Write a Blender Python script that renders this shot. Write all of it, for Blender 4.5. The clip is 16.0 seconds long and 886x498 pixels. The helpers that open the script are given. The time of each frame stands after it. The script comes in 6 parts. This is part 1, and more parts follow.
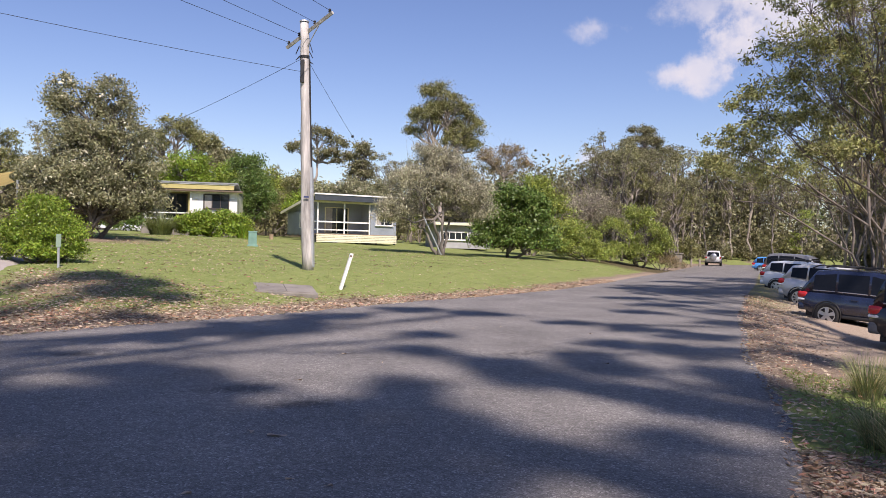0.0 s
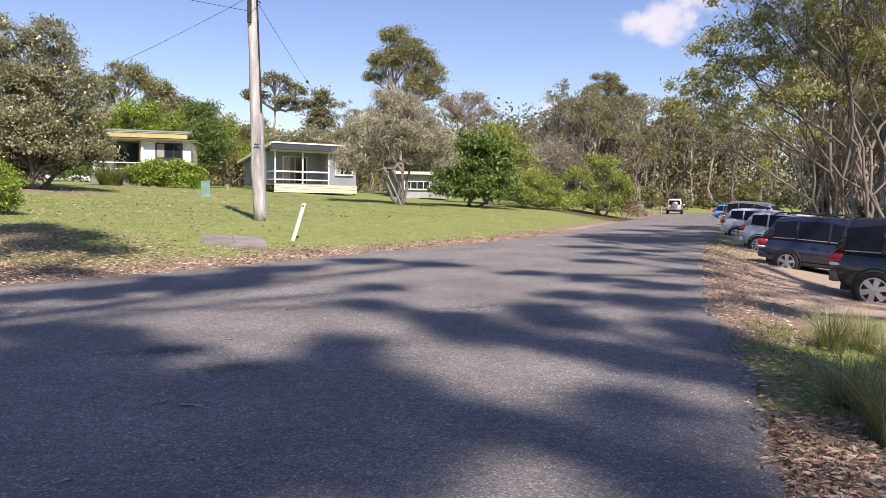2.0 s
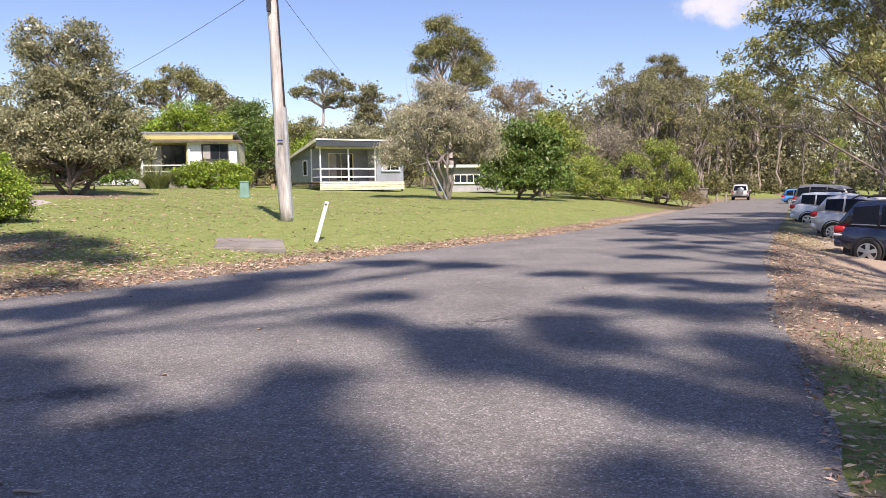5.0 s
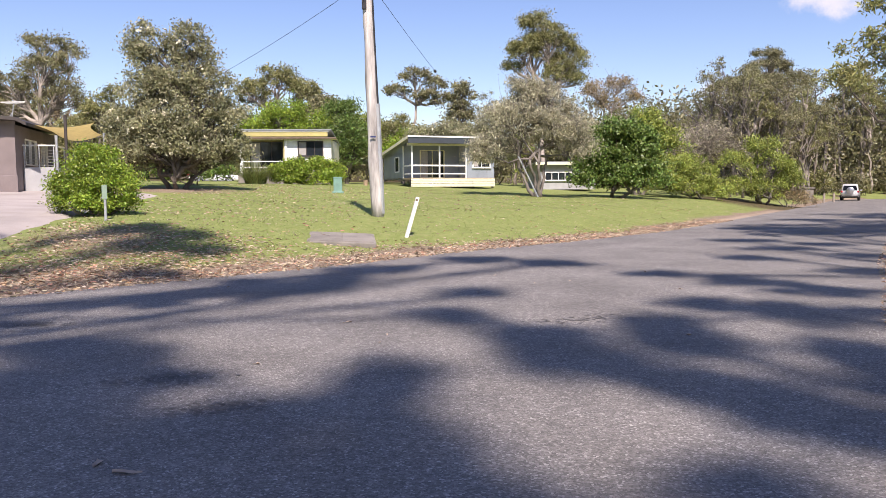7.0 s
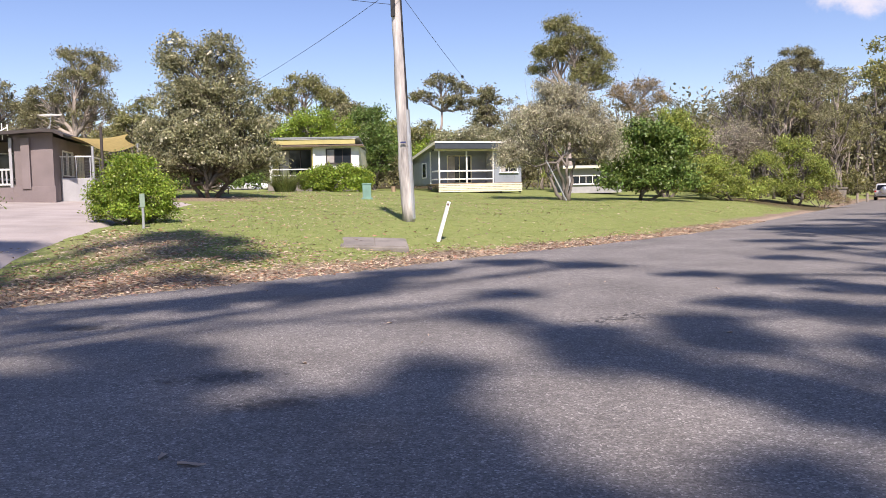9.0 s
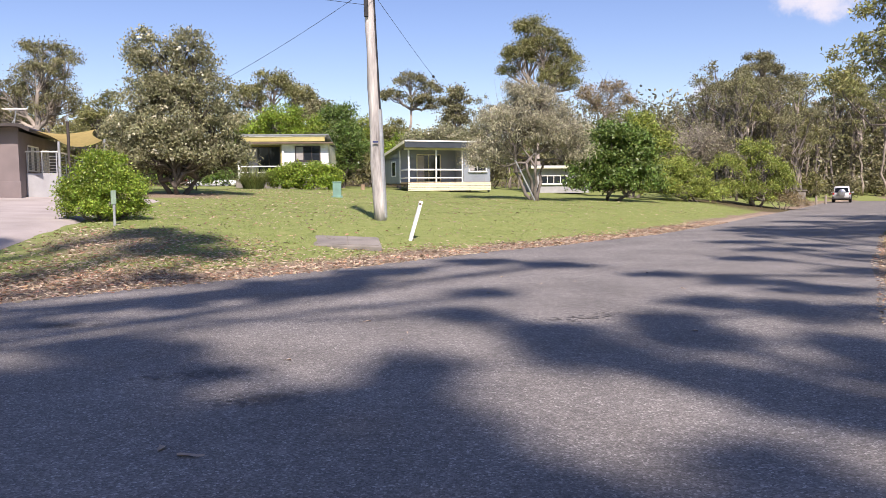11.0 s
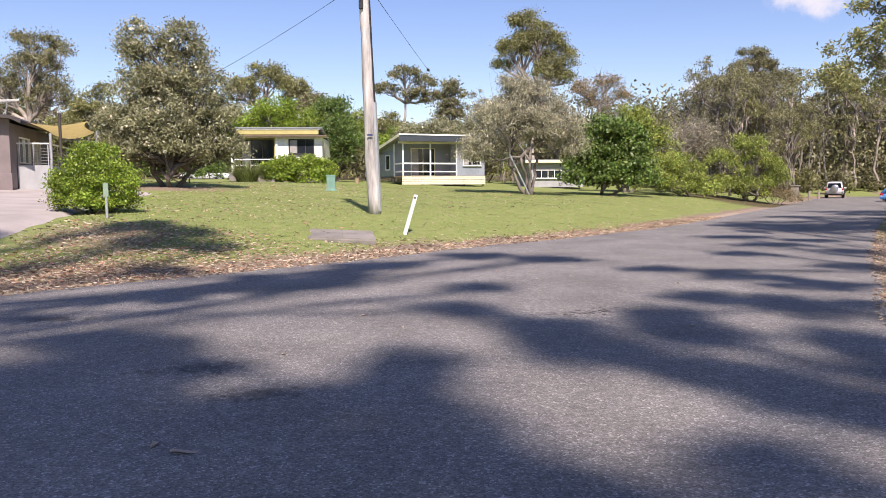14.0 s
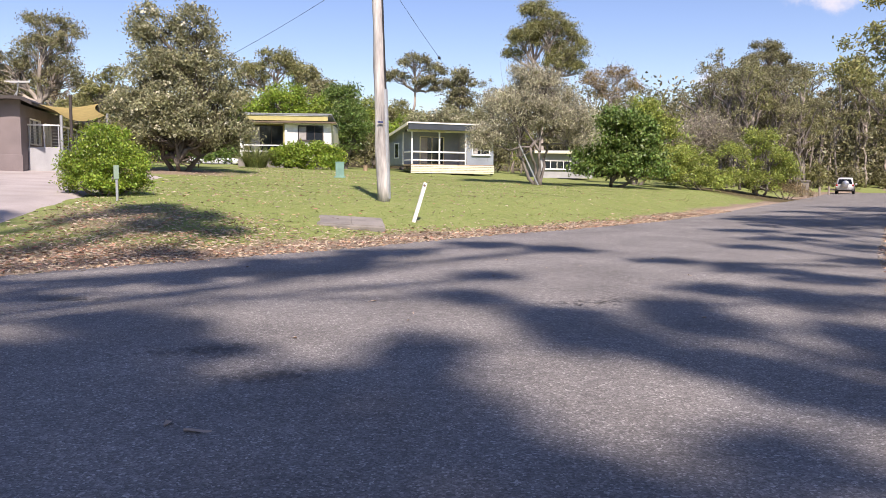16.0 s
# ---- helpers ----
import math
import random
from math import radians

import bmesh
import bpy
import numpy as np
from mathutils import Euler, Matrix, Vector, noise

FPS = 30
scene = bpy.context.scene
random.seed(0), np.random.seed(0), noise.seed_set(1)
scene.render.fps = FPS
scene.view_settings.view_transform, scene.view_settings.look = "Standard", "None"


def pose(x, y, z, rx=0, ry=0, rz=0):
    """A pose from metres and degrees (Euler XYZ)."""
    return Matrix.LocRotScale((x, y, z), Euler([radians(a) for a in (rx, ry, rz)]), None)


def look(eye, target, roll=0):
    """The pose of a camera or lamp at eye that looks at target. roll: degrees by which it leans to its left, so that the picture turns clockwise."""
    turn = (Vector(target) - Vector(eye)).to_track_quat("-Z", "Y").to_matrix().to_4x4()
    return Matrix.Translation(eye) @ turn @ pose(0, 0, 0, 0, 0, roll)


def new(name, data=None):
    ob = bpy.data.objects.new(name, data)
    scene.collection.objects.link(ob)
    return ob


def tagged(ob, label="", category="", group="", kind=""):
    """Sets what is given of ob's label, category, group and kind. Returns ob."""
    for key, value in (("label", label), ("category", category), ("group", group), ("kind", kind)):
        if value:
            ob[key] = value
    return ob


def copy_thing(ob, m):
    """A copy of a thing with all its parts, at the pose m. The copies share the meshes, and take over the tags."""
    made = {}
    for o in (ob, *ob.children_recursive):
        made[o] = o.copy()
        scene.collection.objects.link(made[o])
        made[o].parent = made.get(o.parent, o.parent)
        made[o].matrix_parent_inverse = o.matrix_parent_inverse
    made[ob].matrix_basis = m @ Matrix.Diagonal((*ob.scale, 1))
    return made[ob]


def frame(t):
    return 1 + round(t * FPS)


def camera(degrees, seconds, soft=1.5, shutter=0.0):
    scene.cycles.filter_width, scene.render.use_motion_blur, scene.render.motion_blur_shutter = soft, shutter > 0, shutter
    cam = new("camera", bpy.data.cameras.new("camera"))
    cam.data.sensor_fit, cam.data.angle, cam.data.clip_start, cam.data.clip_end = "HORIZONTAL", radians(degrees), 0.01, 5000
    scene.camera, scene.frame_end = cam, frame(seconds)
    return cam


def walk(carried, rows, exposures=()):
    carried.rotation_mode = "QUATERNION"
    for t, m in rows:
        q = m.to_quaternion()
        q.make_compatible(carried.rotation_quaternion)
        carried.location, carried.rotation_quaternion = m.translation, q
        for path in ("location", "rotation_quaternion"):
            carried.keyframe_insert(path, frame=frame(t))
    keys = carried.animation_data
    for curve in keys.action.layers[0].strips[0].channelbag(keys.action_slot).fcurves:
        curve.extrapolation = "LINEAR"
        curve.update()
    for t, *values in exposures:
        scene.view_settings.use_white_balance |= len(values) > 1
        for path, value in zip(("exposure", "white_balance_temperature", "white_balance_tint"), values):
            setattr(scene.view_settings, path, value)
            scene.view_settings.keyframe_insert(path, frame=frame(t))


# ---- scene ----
PATH = [
    (0, look((-1.035, -2.209, 1.695), (-0.7553, -0.2284, 1.6837), 1.40)),
    (0.5, look((-1.031, -2.209, 1.688), (-0.7374, -0.2311, 1.6488), 0.66)),
    (1, look((-0.936, -2.083, 1.665), (-0.5908, -0.1136, 1.6065), 0.67)),
    (1.5, look((-0.821, -1.882, 1.654), (-0.3685, 0.0629, 1.5352), 0.85)),
    (2, look((-0.688, -1.525, 1.664), (-0.3158, 0.4351, 1.5245), 1.09)),
    (2.5, look((-0.620, -1.295, 1.648), (-0.2609, 0.6634, 1.4637), -1.60)),
    (3, look((-0.420, -1.054, 1.672), (-0.1623, 0.9238, 1.5303), 2.81)),
    (3.2, look((-0.344, -0.923, 1.613), (-0.0552, 1.0506, 1.4720), 0.99)),
    (5.5, look((0.432, 0.268, 1.702), (0.6240, 2.2519, 1.5334), -0.86)),
    (6, look((0.383, 0.211, 1.739), (0.4984, 2.1996, 1.5588), -0.16)),
    (6.5, look((0.405, 0.203, 1.722), (0.4633, 2.1944, 1.5428), -0.01)),
    (7, look((0.363, 0.303, 1.625), (0.3457, 2.2965, 1.4644), -0.28)),
    (7.5, look((0.344, 0.284, 1.585), (0.2801, 2.2763, 1.4215), -0.60)),
    (8, look((0.319, 0.249, 1.583), (0.2464, 2.2403, 1.4114), -1.45)),
    (8.5, look((0.272, 0.224, 1.580), (0.1781, 2.2167, 1.4378), -1.34)),
    (10.8, look((0.068, -0.067, 1.608), (0.0466, 1.9266, 1.4493), 0.73)),
    (11, look((0.089, -0.090, 1.629), (0.0893, 1.9043, 1.4785), -0.54)),
    (11.5, look((0.066, -0.050, 1.607), (0.0469, 1.9438, 1.4512), -0.26)),
    (12, look((0.004, -0.005, 1.601), (-0.0586, 1.9890, 1.4593), 0.04)),
    (12.5, look((0.010, 0.008, 1.602), (-0.0474, 2.0025, 1.4658), 0.06)),
    (13, look((0.014, 0.006, 1.617), (-0.0163, 2.0005, 1.4718), 0.20)),
    (13.5, look((0.035, 0.005, 1.623), (0.0278, 1.9992, 1.4714), -0.45)),
    (14, look((0.059, -0.015, 1.623), (0.0760, 1.9780, 1.4568), -0.31)),
    (14.5, look((0.024, -0.004, 1.602), (0.0286, 1.9884, 1.4277), -0.16)),
    (15, look((-0.008, 0.030, 1.568), (-0.0257, 2.0214, 1.3834), 0.17)),
    (15.5, look((-0.014, 0.026, 1.567), (-0.0240, 2.0180, 1.3891), 1.16)),
    (16, look((0.000, -0.000, 1.590), (0.0001, 1.9906, 1.3964), 0.68)),
]
cam = camera(60, 16.0, soft=0.6)
walk(cam, PATH, exposures=[(0.0, 0.32, 6650, 22), (1.0, 0.4, 6650, 22), (2.0, 0.52, 6750, 22), (6.0, 0.62, 6800, 22), (8.0, 0.56, 6700, 22), (11.0, 0.54, 6700, 22), (16.0, 0.57, 6750, 22)])

# ---- daylight ----
SUN_DIR = Vector((0.20, -1.0, 1.22)).normalized()      # towards the sun
world = bpy.data.worlds.new("sky")
scene.world = world
world.use_nodes = True
wn, wl = world.node_tree.nodes, world.node_tree.links
wn.clear()
w_out = wn.new("ShaderNodeOutputWorld")
w_bg = wn.new("ShaderNodeBackground")
w_sky = wn.new("ShaderNodeTexSky")
w_sky.sky_type = "NISHITA"
w_sky.sun_disc = False
w_sky.sun_elevation = math.asin(SUN_DIR.z)
w_sky.sun_rotation = math.atan2(SUN_DIR.x, SUN_DIR.y)
w_sky.air_density, w_sky.dust_density, w_sky.ozone_density = 1.0, 0.4, 2.2
w_bg.inputs["Strength"].default_value = 0.082
w_tc = wn.new("ShaderNodeTexCoord")
w_noise = wn.new("ShaderNodeTexNoise")
w_noise.inputs["Scale"].default_value, w_noise.inputs["Detail"].default_value, w_noise.inputs["Roughness"].default_value = 14.0, 7, 0.62
wl.new(w_tc.outputs["Generated"], w_noise.inputs["Vector"])


def cloud(colour, direction, size, flat, strength):
    """A fair-weather cloud about a direction of the sky."""
    d = Vector(direction).normalized()
    sub = wn.new("ShaderNodeVectorMath")
    sub.operation = "SUBTRACT"
    sub.inputs[1].default_value = d
    wl.new(w_tc.outputs["Generated"], sub.inputs[0])
    mul = wn.new("ShaderNodeVectorMath")
    mul.operation = "MULTIPLY"
    mul.inputs[1].default_value = (1 / size, 1 / size, 1 / (size * flat))
    wl.new(sub.outputs[0], mul.inputs[0])
    ln = wn.new("ShaderNodeVectorMath")
    ln.operation = "LENGTH"
    wl.new(mul.outputs[0], ln.inputs[0])
    add = wn.new("ShaderNodeMath")
    add.operation = "MULTIPLY_ADD"
    add.inputs[1].default_value, add.inputs[2].default_value = 3.4, -1.7
    wl.new(w_noise.outputs["Fac"], add.inputs[0])
    dif = wn.new("ShaderNodeMath")
    dif.operation = "SUBTRACT"
    wl.new(add.outputs[0], dif.inputs[0])
    wl.new(ln.outputs["Value"], dif.inputs[1])
    mr = wn.new("ShaderNodeMapRange")
    mr.interpolation_type = "SMOOTHSTEP"
    mr.inputs["From Min"].default_value, mr.inputs["From Max"].default_value, mr.inputs["To Max"].default_value = -1.0, -0.1, strength
    wl.new(dif.outputs[0], mr.inputs["Value"])
    mx = wn.new("ShaderNodeMix")
    mx.data_type = "RGBA"
    mx.inputs["B"].default_value = (7.6, 7.7, 8.2, 1)
    wl.new(mr.outputs[0], mx.inputs["Factor"])
    wl.new(colour, mx.inputs["A"])
    return mx.outputs["Result"]


w_hue = wn.new("ShaderNodeHueSaturation")
w_hue.inputs["Saturation"].default_value, w_hue.inputs["Hue"].default_value, w_hue.inputs["Value"].default_value = 1.12, 0.512, 1.32
wl.new(w_sky.outputs[0], w_hue.inputs["Color"])
sky_colour = w_hue.outputs["Color"]
for direction, size, flat, strength in (((0.313, 0.910, 0.272), 0.034, 0.5, 0.55), ((0.397, 0.892, 0.215), 0.034, 0.65, 0.85), ((0.432, 0.875, 0.220), 0.04, 0.7, 0.85), ((0.463, 0.852, 0.246), 0.05, 0.6, 0.9),
                                        ((0.429, 0.856, 0.289), 0.06, 0.5, 0.6), ((0.319, 0.941, 0.113), 0.035, 0.5, 0.7), ((0.521, 0.809, 0.273), 0.12, 0.5, 0.9)):
    sky_colour = cloud(sky_colour, direction, size, flat, strength)
wl.new(sky_colour, w_bg.inputs["Color"])
wl.new(w_bg.outputs[0], w_out.inputs["Surface"])

sun_data = bpy.data.lights.new("sun", "SUN")
sun_data.energy, sun_data.angle, sun_data.color = 5.0, radians(0.9), (1.0, 0.95, 0.87)
sun = new("sun", sun_data)
sun.matrix_world = look(SUN_DIR * 60, (0, 0, 0))


# ---- materials ----
def mat(name, col, rough=0.7, metal=0.0, var=0.25, scale=3.0, fine=40.0, bump=0.2, col2=None, spec=0.4,
        translucent=0.0, island=0.0, obj_var=0.0, alpha=1.0, coat=0.0, bump_scale=None, space="Object", stretch=None):
    """A surface with variation at two scales, grain relief and, on wish, a random shift for each island or object."""
    m = bpy.data.materials.new(name)
    m.use_nodes = True
    n, l = m.node_tree.nodes, m.node_tree.links
    b = n["Principled BSDF"]
    b.inputs["Roughness"].default_value = rough
    b.inputs["Metallic"].default_value = metal
    b.inputs["Specular IOR Level"].default_value = spec
    b.inputs["Coat Weight"].default_value = coat
    b.inputs["Coat Roughness"].default_value = 0.05
    tc = n.new("ShaderNodeTexCoord")
    n1 = n.new("ShaderNodeTexNoise")
    n1.inputs["Scale"].default_value, n1.inputs["Detail"].default_value = scale, 5
    n2 = n.new("ShaderNodeTexNoise")
    n2.inputs["Scale"].default_value, n2.inputs["Detail"].default_value = fine, 3
    where = tc.outputs[space]
    if stretch:
        st = n.new("ShaderNodeVectorMath")
        st.operation = "MULTIPLY"
        st.inputs[1].default_value = stretch
        l.new(where, st.inputs[0])
        where = st.outputs[0]
    for q in (n1, n2):
        l.new(where, q.inputs["Vector"])
    add = n.new("ShaderNodeMath")
    add.operation = "MULTIPLY_ADD"
    add.inputs[1].default_value = 0.45
    l.new(n2.outputs["Fac"], add.inputs[0])
    l.new(n1.outputs["Fac"], add.inputs[2])
    fac = add.outputs[0]
    ramp = n.new("ShaderNodeValToRGB")
    c2 = col2 or tuple(min(1.0, c * (1 + var * 1.6)) for c in col)
    c1 = tuple(c * (1 - var) for c in col)
    ramp.color_ramp.elements[0].position, ramp.color_ramp.elements[1].position = 0.45, 0.98
    ramp.color_ramp.elements[0].color, ramp.color_ramp.elements[1].color = (*c1, 1), (*c2, 1)
    l.new(fac, ramp.inputs["Fac"])
    colour = ramp.outputs["Color"]
    if island or obj_var:
        hsv = n.new("ShaderNodeHueSaturation")
        rnd = n.new("ShaderNodeNewGeometry").outputs["Random Per Island"] if island else n.new("ShaderNodeObjectInfo").outputs["Random"]
        k = island or obj_var
        mv = n.new("ShaderNodeMapRange")
        mv.inputs["To Min"].default_value, mv.inputs["To Max"].default_value = 1 - k, 1 + k
        l.new(rnd, mv.inputs["Value"])
        mh = n.new("ShaderNodeMapRange")
        mh.inputs["To Min"].default_value, mh.inputs["To Max"].default_value = 0.5 - 0.06 * k, 0.5 + 0.05 * k
        sc = n.new("ShaderNodeMath")
        sc.operation = "FRACT"
        mu = n.new("ShaderNodeMath")
        mu.operation = "MULTIPLY"
        mu.inputs[1].default_value = 7.31
        l.new(rnd, mu.inputs[0])
        l.new(mu.outputs[0], sc.inputs[0])
        l.new(sc.outputs[0], mh.inputs["Value"])
        l.new(mv.outputs[0], hsv.inputs["Value"])
        l.new(mh.outputs[0], hsv.inputs["Hue"])
        l.new(colour, hsv.inputs["Color"])
        colour = hsv.outputs["Color"]
    l.new(colour, b.inputs["Base Color"])
    if bump:
        bp = n.new("ShaderNodeBump")
        bp.inputs["Strength"].default_value, bp.inputs["Distance"].default_value = bump, 0.02
        if bump_scale:
            n3 = n.new("ShaderNodeTexNoise")
            n3.inputs["Scale"].default_value = bump_scale
            l.new(tc.outputs[space], n3.inputs["Vector"])
            l.new(n3.outputs["Fac"], bp.inputs["Height"])
        else:
            l.new(fac, bp.inputs["Height"])
        l.new(bp.outputs[0], b.inputs["Normal"])
    if translucent:
        tr = n.new("ShaderNodeBsdfTranslucent")
        l.new(colour, tr.inputs["Color"])
        mx = n.new("ShaderNodeMixShader")
        mx.inputs[0].default_value = translucent
        l.new(b.outputs[0], mx.inputs[1])
        l.new(tr.outputs[0], mx.inputs[2])
        l.new(mx.outputs[0], n["Material Output"].inputs["Surface"])
    return m


def glass_dark(name, col=(0.02, 0.025, 0.03)):
    m = mat(name, col, 0.05, 0.0, 0.2, 2, 10, 0.02, spec=0.6)
    return m


LEAF = dict(rough=0.45, var=0.35, scale=0.6, fine=3.0, bump=0.0, translucent=0.32, island=0.5, spec=0.5)
M = {
    "bark_grey": mat("bark_grey", (0.155, 0.135, 0.118), 0.9, var=0.45, scale=2.5, fine=18, bump=0.6),
    "bark_pale": mat("bark_pale", (0.28, 0.24, 0.2), 0.85, var=0.4, scale=1.2, fine=12, bump=0.4),
    "bark_brown": mat("bark_brown", (0.15, 0.125, 0.105), 0.9, var=0.5, scale=2.5, fine=14, bump=0.6, stretch=(1, 1, 0.3)),
    "bark_dark": mat("bark_dark", (0.1, 0.085, 0.07), 0.95, var=0.45, scale=2.5, fine=18, bump=0.6),
    "leaf_gum": mat("leaf_gum", (0.24, 0.24, 0.095), **LEAF),
    "leaf_gum_dark": mat("leaf_gum_dark", (0.215, 0.208, 0.105), **LEAF),
    "leaf_olive": mat("leaf_olive", (0.26, 0.26, 0.14), **LEAF),
    "leaf_grey": mat("leaf_grey", (0.36, 0.345, 0.235), **LEAF),
    # leaf_gum brightened: sunlit foliage of the spreading crowns put into the colour
    "leaf_gum_lit": mat("leaf_gum_lit", (0.3, 0.305, 0.115), **{**LEAF, "translucent": 0.42}),
    "leaf_bright": mat("leaf_bright", (0.22, 0.31, 0.04), **LEAF),
    "leaf_mid": mat("leaf_mid", (0.26, 0.315, 0.068), **LEAF),
    "leaf_deep": mat("leaf_deep", (0.13, 0.2, 0.046), **LEAF),
    "leaf_rust": mat("leaf_rust", (0.27, 0.215, 0.115), **LEAF),
    "flower_pale": mat("flower_pale", (0.62, 0.58, 0.42), 0.8, bump=0, island=0.2),
    "twig_grey": mat("twig_grey", (0.28, 0.24, 0.2), 0.9, var=0.3, bump=0.2),
    "litter": mat("litter", (0.37, 0.3, 0.215), 0.8, var=0.35, scale=1, fine=6, bump=0, island=0.5, translucent=0.1),
    "litter_red": mat("litter_red", (0.33, 0.2, 0.12), 0.8, var=0.35, scale=1, fine=6, bump=0, island=0.5, translucent=0.1),
    "blade_lawn": mat("blade_lawn", (0.215, 0.275, 0.075), 0.6, var=0.35, scale=0.5, fine=3, bump=0, island=0.25, translucent=0.3),
    "blade_tall": mat("blade_tall", (0.2, 0.23, 0.085), 0.55, var=0.35, scale=1.0, fine=3, bump=0, island=0.45, translucent=0.3),
    "blade_dry": mat("blade_dry", (0.42, 0.35, 0.17), 0.7, var=0.3, scale=1.0, fine=3, bump=0, island=0.3, translucent=0.2),
    "pole_wood": mat("pole_wood", (0.36, 0.335, 0.31), 0.9, var=0.55, scale=4, fine=22, bump=0.8, stretch=(1, 1, 0.12)),
    "white_paint": mat("white_paint", (0.78, 0.77, 0.72), 0.6, var=0.12, scale=2, fine=20, bump=0.1),
    "cream_paint": mat("cream_paint", (0.74, 0.7, 0.5), 0.7, var=0.12, scale=1, fine=15, bump=0.15),
    "yellow_paint": mat("yellow_paint", (0.44, 0.38, 0.15), 0.6, var=0.12, scale=1, fine=15, bump=0.1),
    "blue_grey_paint": mat("blue_grey_paint", (0.25, 0.28, 0.31), 0.7, var=0.12, scale=1, fine=15, bump=0.1),
    "mauve_render": mat("mauve_render", (0.2, 0.163, 0.155), 0.85, var=0.15, scale=1, fine=30, bump=0.2),
    "fascia_dark": mat("fascia_dark", (0.045, 0.055, 0.065), 0.6, var=0.15),
    "dark_trim": mat("dark_trim", (0.055, 0.045, 0.04), 0.6, var=0.2),
    "brown_trim": mat("brown_trim", (0.14, 0.1, 0.07), 0.6, var=0.2),
    "roof_metal": mat("roof_metal", (0.3, 0.31, 0.31), 0.45, 0.3, var=0.15, scale=0.8, fine=8, bump=0.1),
    "concrete": mat("concrete", (0.2, 0.18, 0.155), 0.9, var=0.25, scale=2, fine=30, bump=0.4),
    "block_and_shade_grey": mat("block_and_shade_grey", (0.36, 0.36, 0.36), 0.9, var=0.12, scale=2, fine=30, bump=0.3),
    "glass": glass_dark("glass"),
    "curtain": mat("curtain", (0.35, 0.33, 0.3), 0.9, var=0.2),
    "car_glass": mat("car_glass", (0.008, 0.009, 0.011), 0.08, 0.0, 0.2, 2, 10, 0.0, spec=0.25),
    "green_box": mat("green_box", (0.16, 0.28, 0.23), 0.5, var=0.15, scale=3, fine=20, bump=0.1),
    "sign_green": mat("sign_green", (0.2, 0.27, 0.2), 0.6, var=0.2),
    "sail": mat("sail", (0.66, 0.52, 0.22), 0.8, var=0.1, translucent=0.4, bump=0.05),
    "steel": mat("steel", (0.5, 0.5, 0.5), 0.35, 0.9, var=0.15, bump=0.05),
    "galv": mat("galv", (0.42, 0.43, 0.43), 0.5, 0.6, var=0.2, bump=0.1),
    "black_plastic": mat("black_plastic", (0.02, 0.02, 0.021), 0.6, var=0.25, bump=0.1),
    "grey_plastic": mat("grey_plastic", (0.12, 0.12, 0.125), 0.6, var=0.2, bump=0.1),
    "rubber": mat("rubber", (0.025, 0.024, 0.023), 0.85, var=0.3, scale=4, fine=60, bump=0.3),
    "alloy": mat("alloy", (0.55, 0.55, 0.56), 0.3, 0.85, var=0.1, bump=0.02),
    "red_lens": mat("red_lens", (0.45, 0.02, 0.02), 0.12, var=0.2, bump=0.02, coat=0.5),
    "clear_lens": mat("clear_lens", (0.7, 0.7, 0.72), 0.12, var=0.1, bump=0.02, coat=0.5),
    "car_black": mat("car_black", (0.012, 0.013, 0.017), 0.22, 0.0, var=0.2, bump=0.01, coat=1.0),
    "car_navy": mat("car_navy", (0.014, 0.02, 0.045), 0.22, 0.1, var=0.2, bump=0.01, coat=1.0),
    "car_silver": mat("car_silver", (0.6, 0.6, 0.6), 0.3, 0.25, var=0.08, bump=0.01, coat=1.0),
    "car_white": mat("car_white", (0.76, 0.77, 0.78), 0.3, 0.0, var=0.05, bump=0.01, coat=1.0),
    "car_grey": mat("car_grey", (0.2, 0.2, 0.2), 0.3, 0.3, var=0.1, bump=0.01, coat=1.0),
    "car_blue": mat("car_blue", (0.06, 0.25, 0.6), 0.3, 0.1, var=0.1, bump=0.01, coat=1.0),
    "plate": mat("plate", (0.7, 0.66, 0.4), 0.5, var=0.1, bump=0),
    "ink": mat("ink", (0.03, 0.04, 0.12), 0.6, var=0.1, bump=0),
    "wire": mat("wire", (0.02, 0.02, 0.022), 0.6, var=0.1, bump=0),
    "timber": mat("timber", (0.3, 0.22, 0.14), 0.85, var=0.3, scale=2, fine=20, bump=0.3),
    "under_dark": mat("under_dark", (0.05, 0.045, 0.04), 0.95, var=0.3),
}


